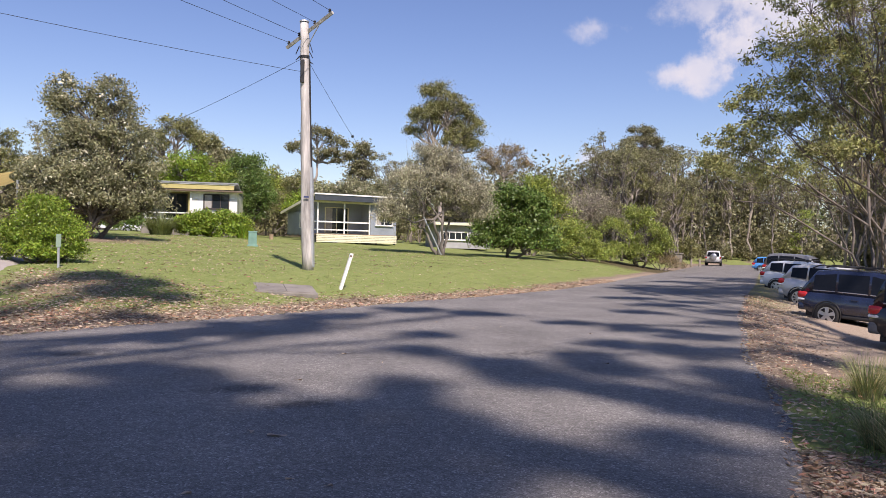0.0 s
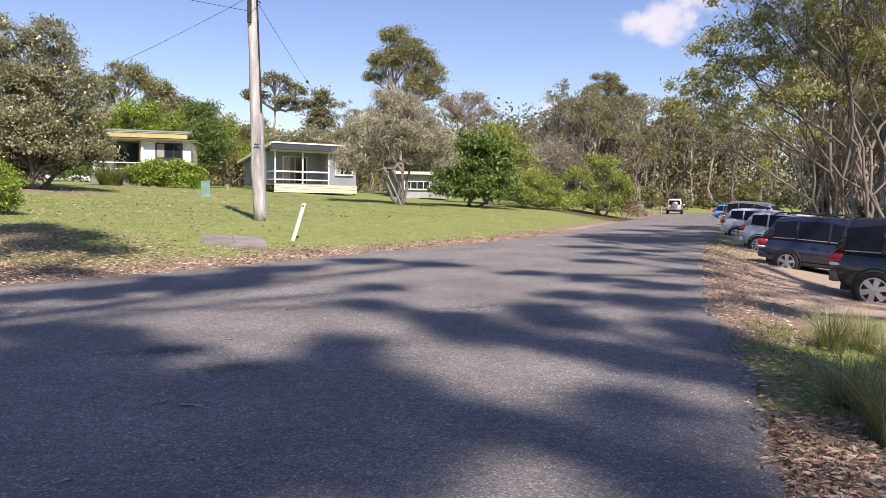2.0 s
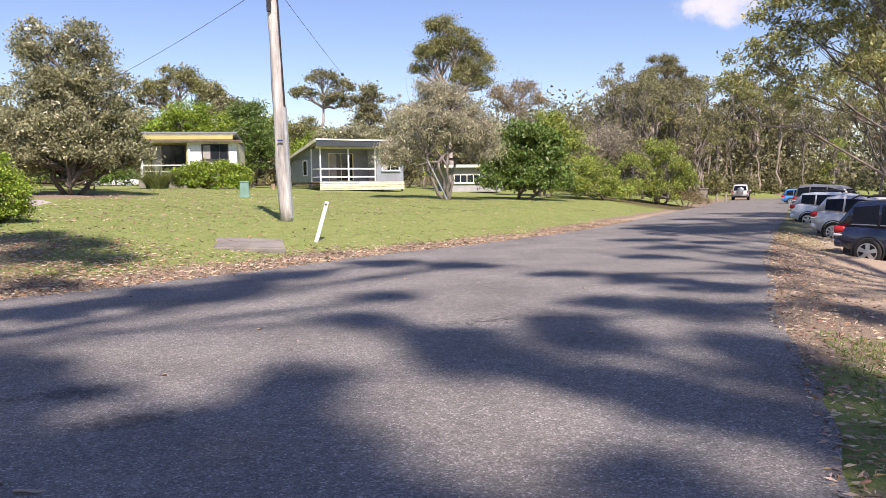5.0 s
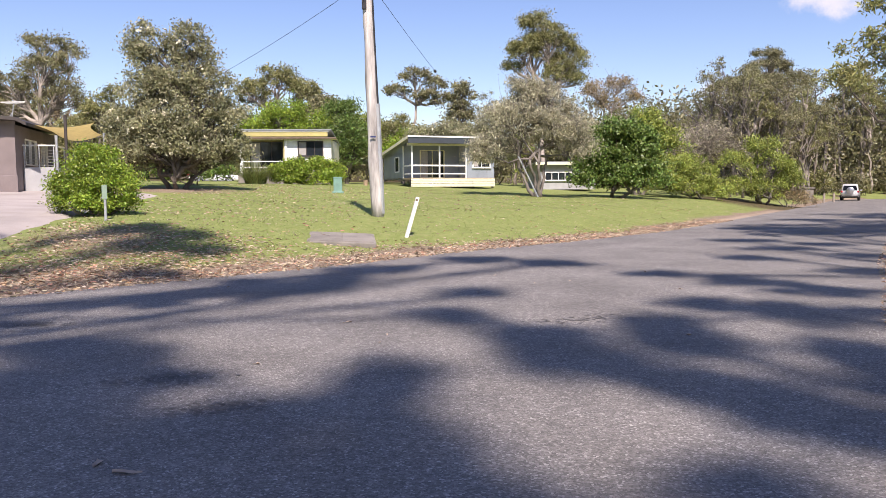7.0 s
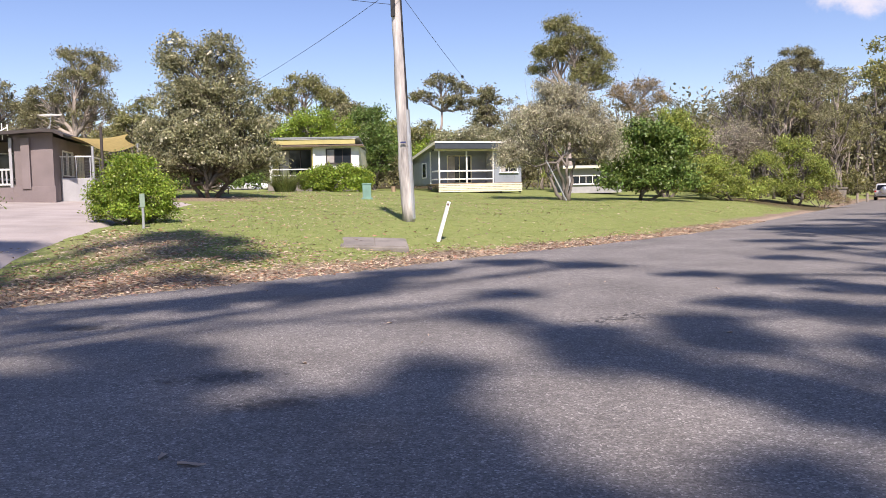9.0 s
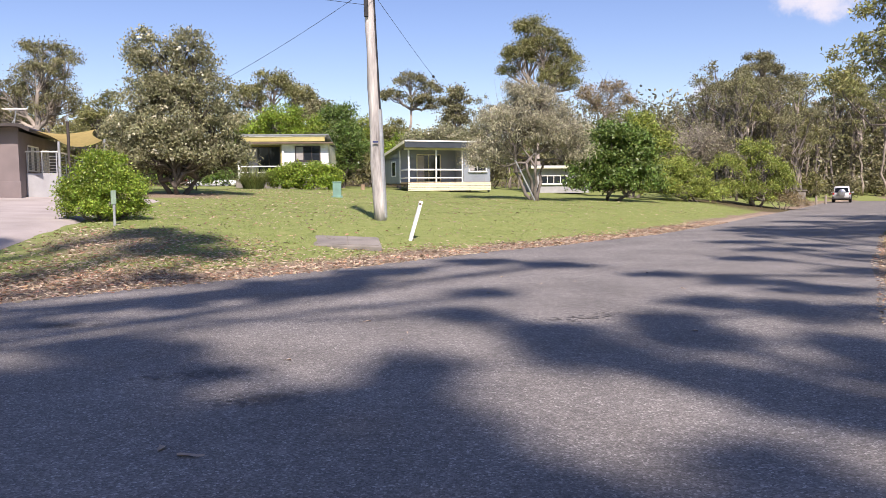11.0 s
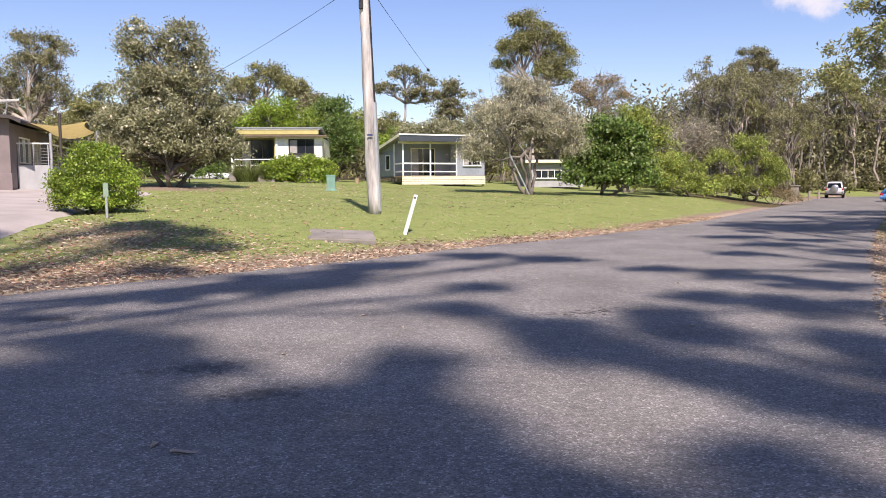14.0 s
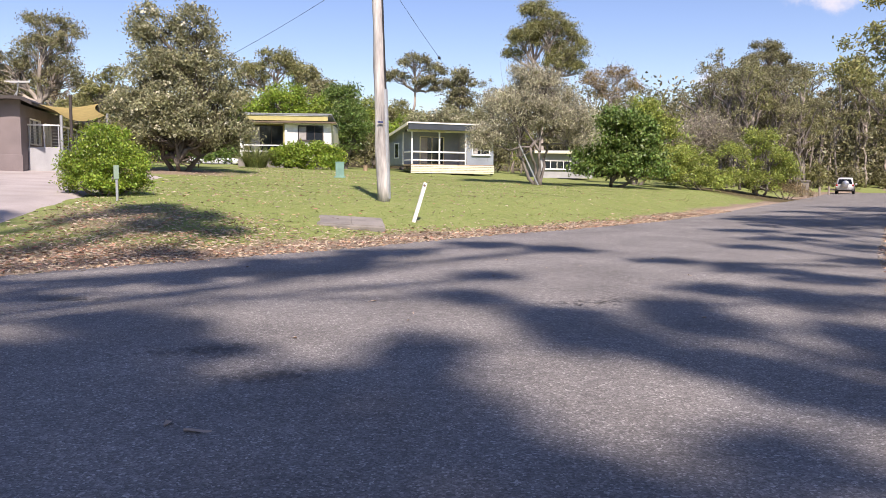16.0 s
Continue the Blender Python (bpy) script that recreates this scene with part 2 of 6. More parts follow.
def ground_material():
    """Lawn, leaf litter, bare gravel and forest floor, mixed by painted zones and broken by noise."""
    m = bpy.data.materials.new("ground_cover")
    m.use_nodes = True
    n, l = m.node_tree.nodes, m.node_tree.links
    b = n["Principled BSDF"]
    b.inputs["Roughness"].default_value = 0.95
    b.inputs["Specular IOR Level"].default_value = 0.15
    tc = n.new("ShaderNodeTexCoord")

    def noise_tex(scale, detail=4, rough=0.6):
        q = n.new("ShaderNodeTexNoise")
        q.inputs["Scale"].default_value, q.inputs["Detail"].default_value, q.inputs["Roughness"].default_value = scale, detail, rough
        l.new(tc.outputs["Object"], q.inputs["Vector"])
        return q.outputs["Fac"]

    def ramp(fac, stops):
        r = n.new("ShaderNodeValToRGB")
        e = r.color_ramp.elements
        e[0].position, e[0].color = stops[0][0], (*stops[0][1], 1)
        e[1].position, e[1].color = stops[-1][0], (*stops[-1][1], 1)
        for p, c in stops[1:-1]:
            k = e.new(p)
            k.color = (*c, 1)
        l.new(fac, r.inputs["Fac"])
        return r.outputs["Color"]

    def mix(f, a, c):
        x = n.new("ShaderNodeMix")
        x.data_type = "RGBA"
        l.new(f, x.inputs["Factor"])
        l.new(a, x.inputs["A"])
        l.new(c, x.inputs["B"])
        return x.outputs["Result"]

    att = n.new("ShaderNodeVertexColor")
    att.layer_name = "zone"
    sep = n.new("ShaderNodeSeparateColor")
    l.new(att.outputs["Color"], sep.inputs["Color"])
    big, fine, grain = noise_tex(0.5, 6, 0.75), noise_tex(3.2, 8, 0.78), noise_tex(30.0, 4, 0.75)

    def broken(channel, spread):
        """The painted zone, its border broken up by noise."""
        a = n.new("ShaderNodeMath")
        a.operation = "MULTIPLY_ADD"
        a.inputs[1].default_value, a.inputs[2].default_value = spread, -spread * 0.5
        l.new(fine, a.inputs[0])
        s = n.new("ShaderNodeMath")
        l.new(a.outputs[0], s.inputs[0])
        l.new(sep.outputs[channel], s.inputs[1])
        r = n.new("ShaderNodeMapRange")
        r.inputs["From Min"].default_value, r.inputs["From Max"].default_value = 0.35, 0.65
        l.new(s.outputs[0], r.inputs["Value"])
        return r.outputs[0]

    grass = mix(big, ramp(fine, [(0.3, (0.1, 0.14, 0.035)), (0.5, (0.19, 0.235, 0.065)), (0.62, (0.29, 0.29, 0.12)), (0.74, (0.4, 0.34, 0.19))]),
                ramp(grain, [(0.3, (0.1, 0.135, 0.035)), (0.5, (0.21, 0.245, 0.08)), (0.7, (0.36, 0.33, 0.16))]))
    litter = ramp(grain, [(0.25, (0.09, 0.065, 0.045)), (0.5, (0.24, 0.18, 0.13)), (0.75, (0.42, 0.34, 0.25))])
    gravel = mix(fine, ramp(grain, [(0.25, (0.2, 0.15, 0.11)), (0.7, (0.46, 0.38, 0.3))]), ramp(grain, [(0.3, (0.26, 0.18, 0.12)), (0.7, (0.5, 0.4, 0.3))]))
    floor = ramp(grain, [(0.3, (0.05, 0.04, 0.025)), (0.55, (0.11, 0.09, 0.045)), (0.8, (0.2, 0.15, 0.08))])
    c = mix(broken("Red", 0.9), grass, litter)
    c = mix(broken("Green", 0.7), c, gravel)
    c = mix(broken("Blue", 0.7), c, floor)
    l.new(c, b.inputs["Base Color"])
    bp = n.new("ShaderNodeBump")
    bp.inputs["Strength"].default_value, bp.inputs["Distance"].default_value = 0.7, 0.03
    l.new(grain, bp.inputs["Height"])
    l.new(bp.outputs[0], b.inputs["Normal"])
    return m


def asphalt_material(name, base, light):
    m = bpy.data.materials.new(name)
    m.use_nodes = True
    n, l = m.node_tree.nodes, m.node_tree.links
    b = n["Principled BSDF"]
    b.inputs["Roughness"].default_value = 0.85
    b.inputs["Specular IOR Level"].default_value = 0.35
    tc = n.new("ShaderNodeTexCoord")
    vo = n.new("ShaderNodeTexVoronoi")
    vo.inputs["Scale"].default_value = 72.0
    no = n.new("ShaderNodeTexNoise")
    no.inputs["Scale"].default_value, no.inputs["Detail"].default_value = 0.6, 6
    n3 = n.new("ShaderNodeTexNoise")
    n3.inputs["Scale"].default_value, n3.inputs["Detail"].default_value = 9.0, 5
    for q in (vo, no, n3):
        l.new(tc.outputs["Object"], q.inputs["Vector"])
    r = n.new("ShaderNodeValToRGB")
    e = r.color_ramp.elements
    e[0].position, e[0].color = 0.0, (*(c * 0.6 for c in base), 1)
    e[1].position, e[1].color = 1.0, (*light, 1)
    k = e.new(0.62)
    k.color = (*base, 1)
    k = e.new(0.9)
    k.color = (*(c * 1.3 for c in base), 1)
    sepc = n.new("ShaderNodeSeparateColor")
    l.new(vo.outputs["Color"], sepc.inputs["Color"])
    l.new(sepc.outputs["Red"], r.inputs["Fac"])
    mr = n.new("ShaderNodeMapRange")
    mr.inputs["From Min"].default_value, mr.inputs["From Max"].default_value = 0.3, 0.7
    mr.inputs["To Min"].default_value, mr.inputs["To Max"].default_value = 0.78, 1.2
    l.new(no.outputs["Fac"], mr.inputs["Value"])
    m2 = n.new("ShaderNodeMapRange")
    m2.inputs["From Min"].default_value, m2.inputs["From Max"].default_value = 0.3, 0.7
    m2.inputs["To Min"].default_value, m2.inputs["To Max"].default_value = 0.85, 1.15
    l.new(n3.outputs["Fac"], m2.inputs["Value"])
    mm = n.new("ShaderNodeMath")
    mm.operation = "MULTIPLY"
    l.new(mr.outputs[0], mm.inputs[0])
    l.new(m2.outputs[0], mm.inputs[1])
    hs = n.new("ShaderNodeHueSaturation")
    l.new(r.outputs["Color"], hs.inputs["Color"])
    l.new(mm.outputs[0], hs.inputs["Value"])
    l.new(hs.outputs["Color"], b.inputs["Base Color"])
    bp = n.new("ShaderNodeBump")
    bp.inputs["Strength"].default_value, bp.inputs["Distance"].default_value = 0.7, 0.008
    l.new(vo.outputs["Distance"], bp.inputs["Height"])
    l.new(bp.outputs[0], b.inputs["Normal"])
    return m


M["ground"] = ground_material()
M["asphalt"] = asphalt_material("asphalt", (0.19, 0.177, 0.163), (0.4, 0.375, 0.345))
M["asphalt_old"] = mat("asphalt_old", (0.34, 0.3, 0.275), 0.9, var=0.18, scale=0.7, fine=60, bump=0.25, spec=0.2)
M["tar"] = mat("tar", (0.1, 0.095, 0.09), 0.8, var=0.3, scale=6, fine=60, bump=0.4)


# ---- mesh building ----
class Build:
    """Gathers vertices and faces of one mesh."""

    def __init__(self):
        self.v, self.f = [], []

    def add(self, verts, faces):
        o = len(self.v)
        self.v += [tuple(p) for p in verts]
        self.f += [tuple(i + o for i in q) for q in faces]
        return self

    def box(self, c, s, m=None, bevel=0.0):
        """A box of size s about c, its edges chamfered by bevel, turned by the matrix m."""
        hx, hy, hz = (a / 2 for a in s)
        if bevel:
            bm = bmesh.new()
            bmesh.ops.create_cube(bm, size=1.0)
            for p in bm.verts:
                p.co = Vector((p.co.x * s[0], p.co.y * s[1], p.co.z * s[2]))
            bmesh.ops.bevel(bm, geom=bm.edges[:], offset=min(bevel, min(s) * 0.45), segments=2, affect="EDGES", profile=0.6)
            vs = [p.co.copy() for p in bm.verts]
            bm.verts.index_update()
            fs = [tuple(p.index for p in q.verts) for q in bm.faces]
            bm.free()
        else:
            vs = [Vector((a * hx, b * hy, d * hz)) for d in (-1, 1) for b in (-1, 1) for a in (-1, 1)]
            fs = [(0, 2, 3, 1), (4, 5, 7, 6), (0, 1, 5, 4), (2, 6, 7, 3), (0, 4, 6, 2), (1, 3, 7, 5)]
        if m is not None:
            vs = [m @ p for p in vs]
        return self.add([p + Vector(c) for p in vs], fs)

    def tube(self, pts, radii, n=8, caps=True):
        """A tapered tube through pts."""
        pts = [Vector(p) for p in pts]
        if not isinstance(radii, (list, tuple)):
            radii = [radii] * len(pts)
        rings, ref = [], Vector((0.31, 0.17, 0.93))
        for i, p in enumerate(pts):
            d = (pts[min(i + 1, len(pts) - 1)] - pts[max(i - 1, 0)]).normalized()
            a = d.cross(ref)
            if a.length < 0.05:
                a = d.cross(Vector((1, 0, 0)))
            a.normalize()
            c = d.cross(a)
            rings.append([p + (a * math.cos(k * 2 * math.pi / n) + c * math.sin(k * 2 * math.pi / n)) * radii[i] for k in range(n)])
        fs = []
        for i in range(len(pts) - 1):
            for k in range(n):
                fs.append((i * n + k, i * n + (k + 1) % n, (i + 1) * n + (k + 1) % n, (i + 1) * n + k))
        if caps:
            fs.append(tuple(reversed(range(n))))
            fs.append(tuple((len(pts) - 1) * n + k for k in range(n)))
        return self.add([p for r in rings for p in r], fs)

    def lathe(self, profile, n=24, axis="y", c=(0, 0, 0)):
        """Turns a profile of (radius, along) about an axis."""
        vs, fs, k = [], [], len(profile)
        for i in range(n):
            a = 2 * math.pi * i / n
            for r, h in profile:
                p = (r * math.cos(a), h, r * math.sin(a)) if axis == "y" else (r * math.cos(a), r * math.sin(a), h)
                vs.append(Vector(p) + Vector(c))
        for i in range(n):
            for j in range(k - 1):
                fs.append((i * k + j, i * k + j + 1, ((i + 1) % n) * k + j + 1, ((i + 1) % n) * k + j))
        return self.add(vs, fs)

    def loft(self, rings, closed=True, caps=True):
        n, fs = len(rings[0]), []
        for i in range(len(rings) - 1):
            for k in range(n if closed else n - 1):
                fs.append((i * n + k, i * n + (k + 1) % n, (i + 1) * n + (k + 1) % n, (i + 1) * n + k))
        if caps:
            fs.append(tuple(reversed(range(n))))
            fs.append(tuple((len(rings) - 1) * n + k for k in range(n)))
        return self.add([p for r in rings for p in r], fs)

    def mesh(self, name, material, smooth=False):
        me = bpy.data.meshes.new(name)
        me.from_pydata(self.v, [], self.f)
        me.materials.append(material)
        if smooth:
            me.polygons.foreach_set("use_smooth", [True] * len(me.polygons))
        me.update()
        return me


def part(name, b, material, parent=None, label="", smooth=False):
    """Links a Build as one mesh object under a thing or part."""
    me = b if isinstance(b, bpy.types.Mesh) else b.mesh(name, material, smooth)
    ob = new(name, me)
    ob.parent = parent
    return tagged(ob, label)


def thing(name, m, label, category, group="", kind=""):
    ob = new(name)
    ob.empty_display_size = 0.2
    ob.matrix_world = m
    return tagged(ob, label, category, group, kind)


# ---- lie of the land ----
LEFT_EDGE = [(-30, 2.5), (-20, 4.2), (-13, 6.2), (-9.2, 8.4), (-6.83, 11.2), (-5.35, 12.9), (-4.18, 14.0), (-2.38, 15.9), (-1.2, 17.3), (0.0, 18.9), (1.5, 20.7), (3.3, 22.4), (5.35, 24.8),
             (8.0, 28.0), (13.6, 36.6), (22.2, 50.5), (31, 65), (42, 84), (51, 94), (66, 101), (120, 108)]
RIGHT_EDGE = [(-10, -16), (-3.5, -6.5), (0.6, 0.2), (2.05, 2.35), (2.6, 3.25), (3.36, 4.6), (4.2, 6.2), (4.86, 7.6), (5.75, 9.6), (7.5, 12.7), (9.4, 16.3), (12.5, 21.5), (15.8, 27.2),
              (20.6, 34.9), (29.6, 50), (38.8, 65), (48.8, 82), (56.5, 88.6), (68, 94), (120, 100)]


def edge_distance(x, y, line):
    """Distance to a line of points, positive to its left."""
    x, y = np.asarray(x, float), np.asarray(y, float)
    best, sign = np.full(x.shape, 1e9), np.ones(x.shape)
    for (ax, ay), (bx, by) in zip(line, line[1:]):
        dx, dy = bx - ax, by - ay
        t = np.clip(((x - ax) * dx + (y - ay) * dy) / (dx * dx + dy * dy), 0, 1)
        d = np.hypot(x - ax - t * dx, y - ay - t * dy)
        s = np.where(dx * (y - ay) - dy * (x - ax) >= 0, 1.0, -1.0)
        near = d < best
        best, sign = np.where(near, d, best), np.where(near, s, sign)
    return best * sign


def height(x, y):
    """Height of the ground beside and under the road."""
    dl = edge_distance(x, y, LEFT_EDGE)
    dr = -edge_distance(x, y, RIGHT_EDGE)
    up = np.interp(dl, [0, 0.5, 1.2, 2.2, 3.4, 5, 8, 12, 19, 26, 40, 60, 110, 400], [-0.03, 0.02, 0.08, 0.22, 0.42, 0.68, 0.86, 1.05, 1.4, 1.75, 2.1, 2.6, 5.0, 16.0])
    down = np.interp(dr, [0, 0.4, 1.2, 2.5, 4, 10, 40, 120, 400], [-0.03, -0.03, -0.14, -0.3, -0.42, -0.5, -0.6, 0.5, 10.0])
    return np.where(dl > 0, up, np.where(dr > 0, down, -0.03))


def ground_z(x, y):
    return float(height(np.array([x]), np.array([y]))[0])


def smooth_noise(x, y, s, seed=0.0):
    return (np.sin(x * s + 1.3 + seed) * np.sin(y * s * 1.13 + 0.7 + seed * 2) + 0.5 * np.sin(x * s * 2.3 + y * s * 1.7 + seed)
            + 0.35 * np.sin(y * s * 3.1 - x * s * 2.6 + 2 + seed)) / 1.85


def spaced(stops):
    out = []
    for (a, step), (b, _) in zip(stops, stops[1:]):
        out += list(np.arange(a, b, step))
    return np.array(out + [stops[-1][0]])


gx = spaced([(-900, 100), (-200, 20), (-60, 2.5), (-24, 0.45), (26, 1.5), (80, 8), (200, 60), (900, 1)])
gy = spaced([(-900, 100), (-100, 12), (-20, 1.2), (-2, 0.4), (42, 1.5), (90, 8), (220, 60), (1200, 1)])
X, Y = np.meshgrid(gx, gy)
Z = height(X, Y)
dl, dr = edge_distance(X, Y, LEFT_EDGE), -edge_distance(X, Y, RIGHT_EDGE)
off = np.minimum(1, np.maximum(np.maximum(dl, dr), 0) / 2.0)
DRIVE_R = [(-8.0, 10.2), (-8.2, 13.4), (-8.7, 16.5), (-9.4, 19.8), (-10.6, 25.0), (-11.6, 33.0)]
DRIVE_L = [(-18, 5.0), (-15.5, 12.0), (-15.0, 20.0), (-18.0, 27.0), (-22.0, 35.0)]
drive_in = np.clip(np.minimum(edge_distance(X, Y, DRIVE_R), -edge_distance(X, Y, DRIVE_L)) / 0.5, 0, 1) * (Y < 34) * (dl > 0)
Z = Z - 0.09 * drive_in
Z = Z + off * (1 - drive_in) * (0.05 * smooth_noise(X, Y, 0.8) + 0.025 * smooth_noise(X, Y, 2.7, 1.0))
ny, nx = X.shape
idx = np.arange(nx * ny).reshape(ny, nx)
quads = np.stack([idx[:-1, :-1], idx[:-1, 1:], idx[1:, 1:], idx[1:, :-1]], -1).reshape(-1, 4)
me = bpy.data.meshes.new("ground")
me.from_pydata(np.stack([X, Y, Z], -1).reshape(-1, 3).tolist(), [], quads.tolist())
# zones: red leaf litter, green bare gravel, blue forest floor
wob = smooth_noise(X, Y, 0.55, 3.0)
red = np.clip(1.15 - (dl - 0.2) / (1.4 + 0.7 * wob + np.clip((-X - 2) * 0.25, 0, 2.2)), 0, 1) * (dl > -1)
red = np.maximum(red, 0.30 * (dl > 0) * np.exp(-np.maximum(dl, 0) / 12))
red = np.maximum(red, 0.75 * np.exp(-(((X + 13.5) / 5.5) ** 2 + ((Y - 37.5) / 4.0) ** 2)))
red = np.maximum(red, 0.62 * np.exp(-(((X + 7.3) / 2.2) ** 2 + ((Y - 17.0) / 3.2) ** 2)))
right_litter = np.clip(1.2 - dr / 3.5, 0, 1) * (dr > -1) * np.interp(Y, [3.4, 4.4, 6.0, 7.5, 16, 24], [1, 0.1, 0.1, 0.9, 0.8, 0.5])
red = np.maximum(red, right_litter)
green = np.exp(-((dr - 3.0) / 2.8) ** 2) * (dr > 0) * np.interp(Y, [8, 11, 40, 60], [0, 0.8, 0.8, 0.3]) + 0.75 * np.clip(1 - np.abs(dl - 0.25) / 0.8, 0, 1) * np.clip((X + 4) / 4, 0, 1)
blue = np.maximum(np.clip((dr - 7.5) / 3, 0, 1), np.clip((dl - 40) / 10, 0, 1))
blue = np.maximum(blue, np.clip(1.2 - np.hypot(X - 22.5, Y - 56) / 7, 0, 1))
blue[:, :] = np.where(Y < -14, 0.2, blue)
ca = me.color_attributes.new("zone", "FLOAT_COLOR", "POINT")
ca.data.foreach_set("color", np.stack([red, green, blue, np.ones_like(red)], -1).reshape(-1).astype(np.float32))
me.materials.append(M["ground"])
me.polygons.foreach_set("use_smooth", [True] * len(me.polygons))
tagged(new("ground", me), "mown green lawn with scattered dry leaves and bare gravel verge", "ground", kind="structure")


def strip(name, left, right, rows_across, material, label, category, lift, follow=False, step=0.6, wob=0.0):
    """A paved strip between two edge lines."""

    def resample(line, n):
        p = np.array(line, float)
        s = np.concatenate([[0], np.cumsum(np.hypot(*np.diff(p, axis=0).T))])
        u = np.linspace(0, s[-1], n)
        return np.stack([np.interp(u, s, p[:, 0]), np.interp(u, s, p[:, 1])], -1)

    n = 260
    a, c = resample(left, n), resample(right, n)
    if wob:
        a += np.stack([smooth_noise(a[:, 0], a[:, 1], 3.1), smooth_noise(a[:, 1], a[:, 0], 2.7)], -1) * wob
        c += np.stack([smooth_noise(c[:, 0], c[:, 1], 2.9), smooth_noise(c[:, 1], c[:, 0], 3.3)], -1) * wob
    k = np.linspace(0, 1, rows_across)
    p = a[:, None, :] * (1 - k[None, :, None]) + c[:, None, :] * k[None, :, None]
    z = (height(p[..., 0], p[..., 1]) if follow else np.zeros(p.shape[:2])) + lift
    if follow:
        z[:, 0] -= 0.16
        z[:, -1] -= 0.16
    v = np.concatenate([p, z[..., None]], -1).reshape(-1, 3)
    ii = np.arange(n * rows_across).reshape(n, rows_across)
    q = np.stack([ii[:-1, :-1], ii[:-1, 1:], ii[1:, 1:], ii[1:, :-1]], -1).reshape(-1, 4)
    q = q[:, ::-1]
    me = bpy.data.meshes.new(name)
    me.from_pydata(v.tolist(), [], q.tolist())
    me.materials.append(material)
    me.polygons.foreach_set("use_smooth", [True] * len(me.polygons))
    return tagged(new(name, me), label, category, kind="structure")


strip("road", LEFT_EDGE, RIGHT_EDGE, 14, M["asphalt"], "weathered grey asphalt road with coarse chip surface", "road", 0.0, wob=0.06)

# ---- trees ----
def leaf_mesh(name, centres, size, aspect, material, rng, droop=0.0, flat=0.0):
    """Many small folded leaves about the given centres, as one mesh."""
    c = np.asarray(centres)
    n = len(c)
    d = rng.normal(size=(n, 3))
    d[:, 2] = d[:, 2] * (1 - flat) - droop * 1.4
    d /= np.linalg.norm(d, axis=1)[:, None] + 1e-9
    r = rng.normal(size=(n, 3))
    s = np.cross(d, r)
    s /= np.linalg.norm(s, axis=1)[:, None] + 1e-9
    k = size * rng.uniform(0.65, 1.35, (n, 1))
    w = k * aspect
    up = np.cross(s, d) * w * 0.35
    v = np.stack([c - d * k / 2, c + s * w / 2 + up, c + d * k / 2, c - s * w / 2 + up], 1).reshape(-1, 3)
    i = np.arange(n)[:, None] * 4
    f = i + np.array([[0, 1, 2, 3]])
    me = bpy.data.meshes.new(name)
    me.vertices.add(len(v))
    me.vertices.foreach_set("co", v.astype(np.float32).ravel())
    me.loops.add(n * 4)
    me.loops.foreach_set("vertex_index", f.astype(np.int32).ravel())
    me.polygons.add(n)
    me.polygons.foreach_set("loop_start", np.arange(0, n * 4, 4, dtype=np.int32))
    me.materials.append(material)
    me.update(calc_edges=True)
    return me


def bent(a, b, rng, wiggle, n=5, sag=0.0):
    """A crooked way from a to b."""
    a, b = Vector(a), Vector(b)
    length = (b - a).length
    pts = []
    for i in range(n + 1):
        t = i / n
        p = a.lerp(b, t)
        k = math.sin(math.pi * t) * wiggle * length
        p += Vector(rng.normal(size=3)) * k * 0.6
        p.z += sag * length * math.sin(math.pi * t)
        pts.append(p)
    return pts


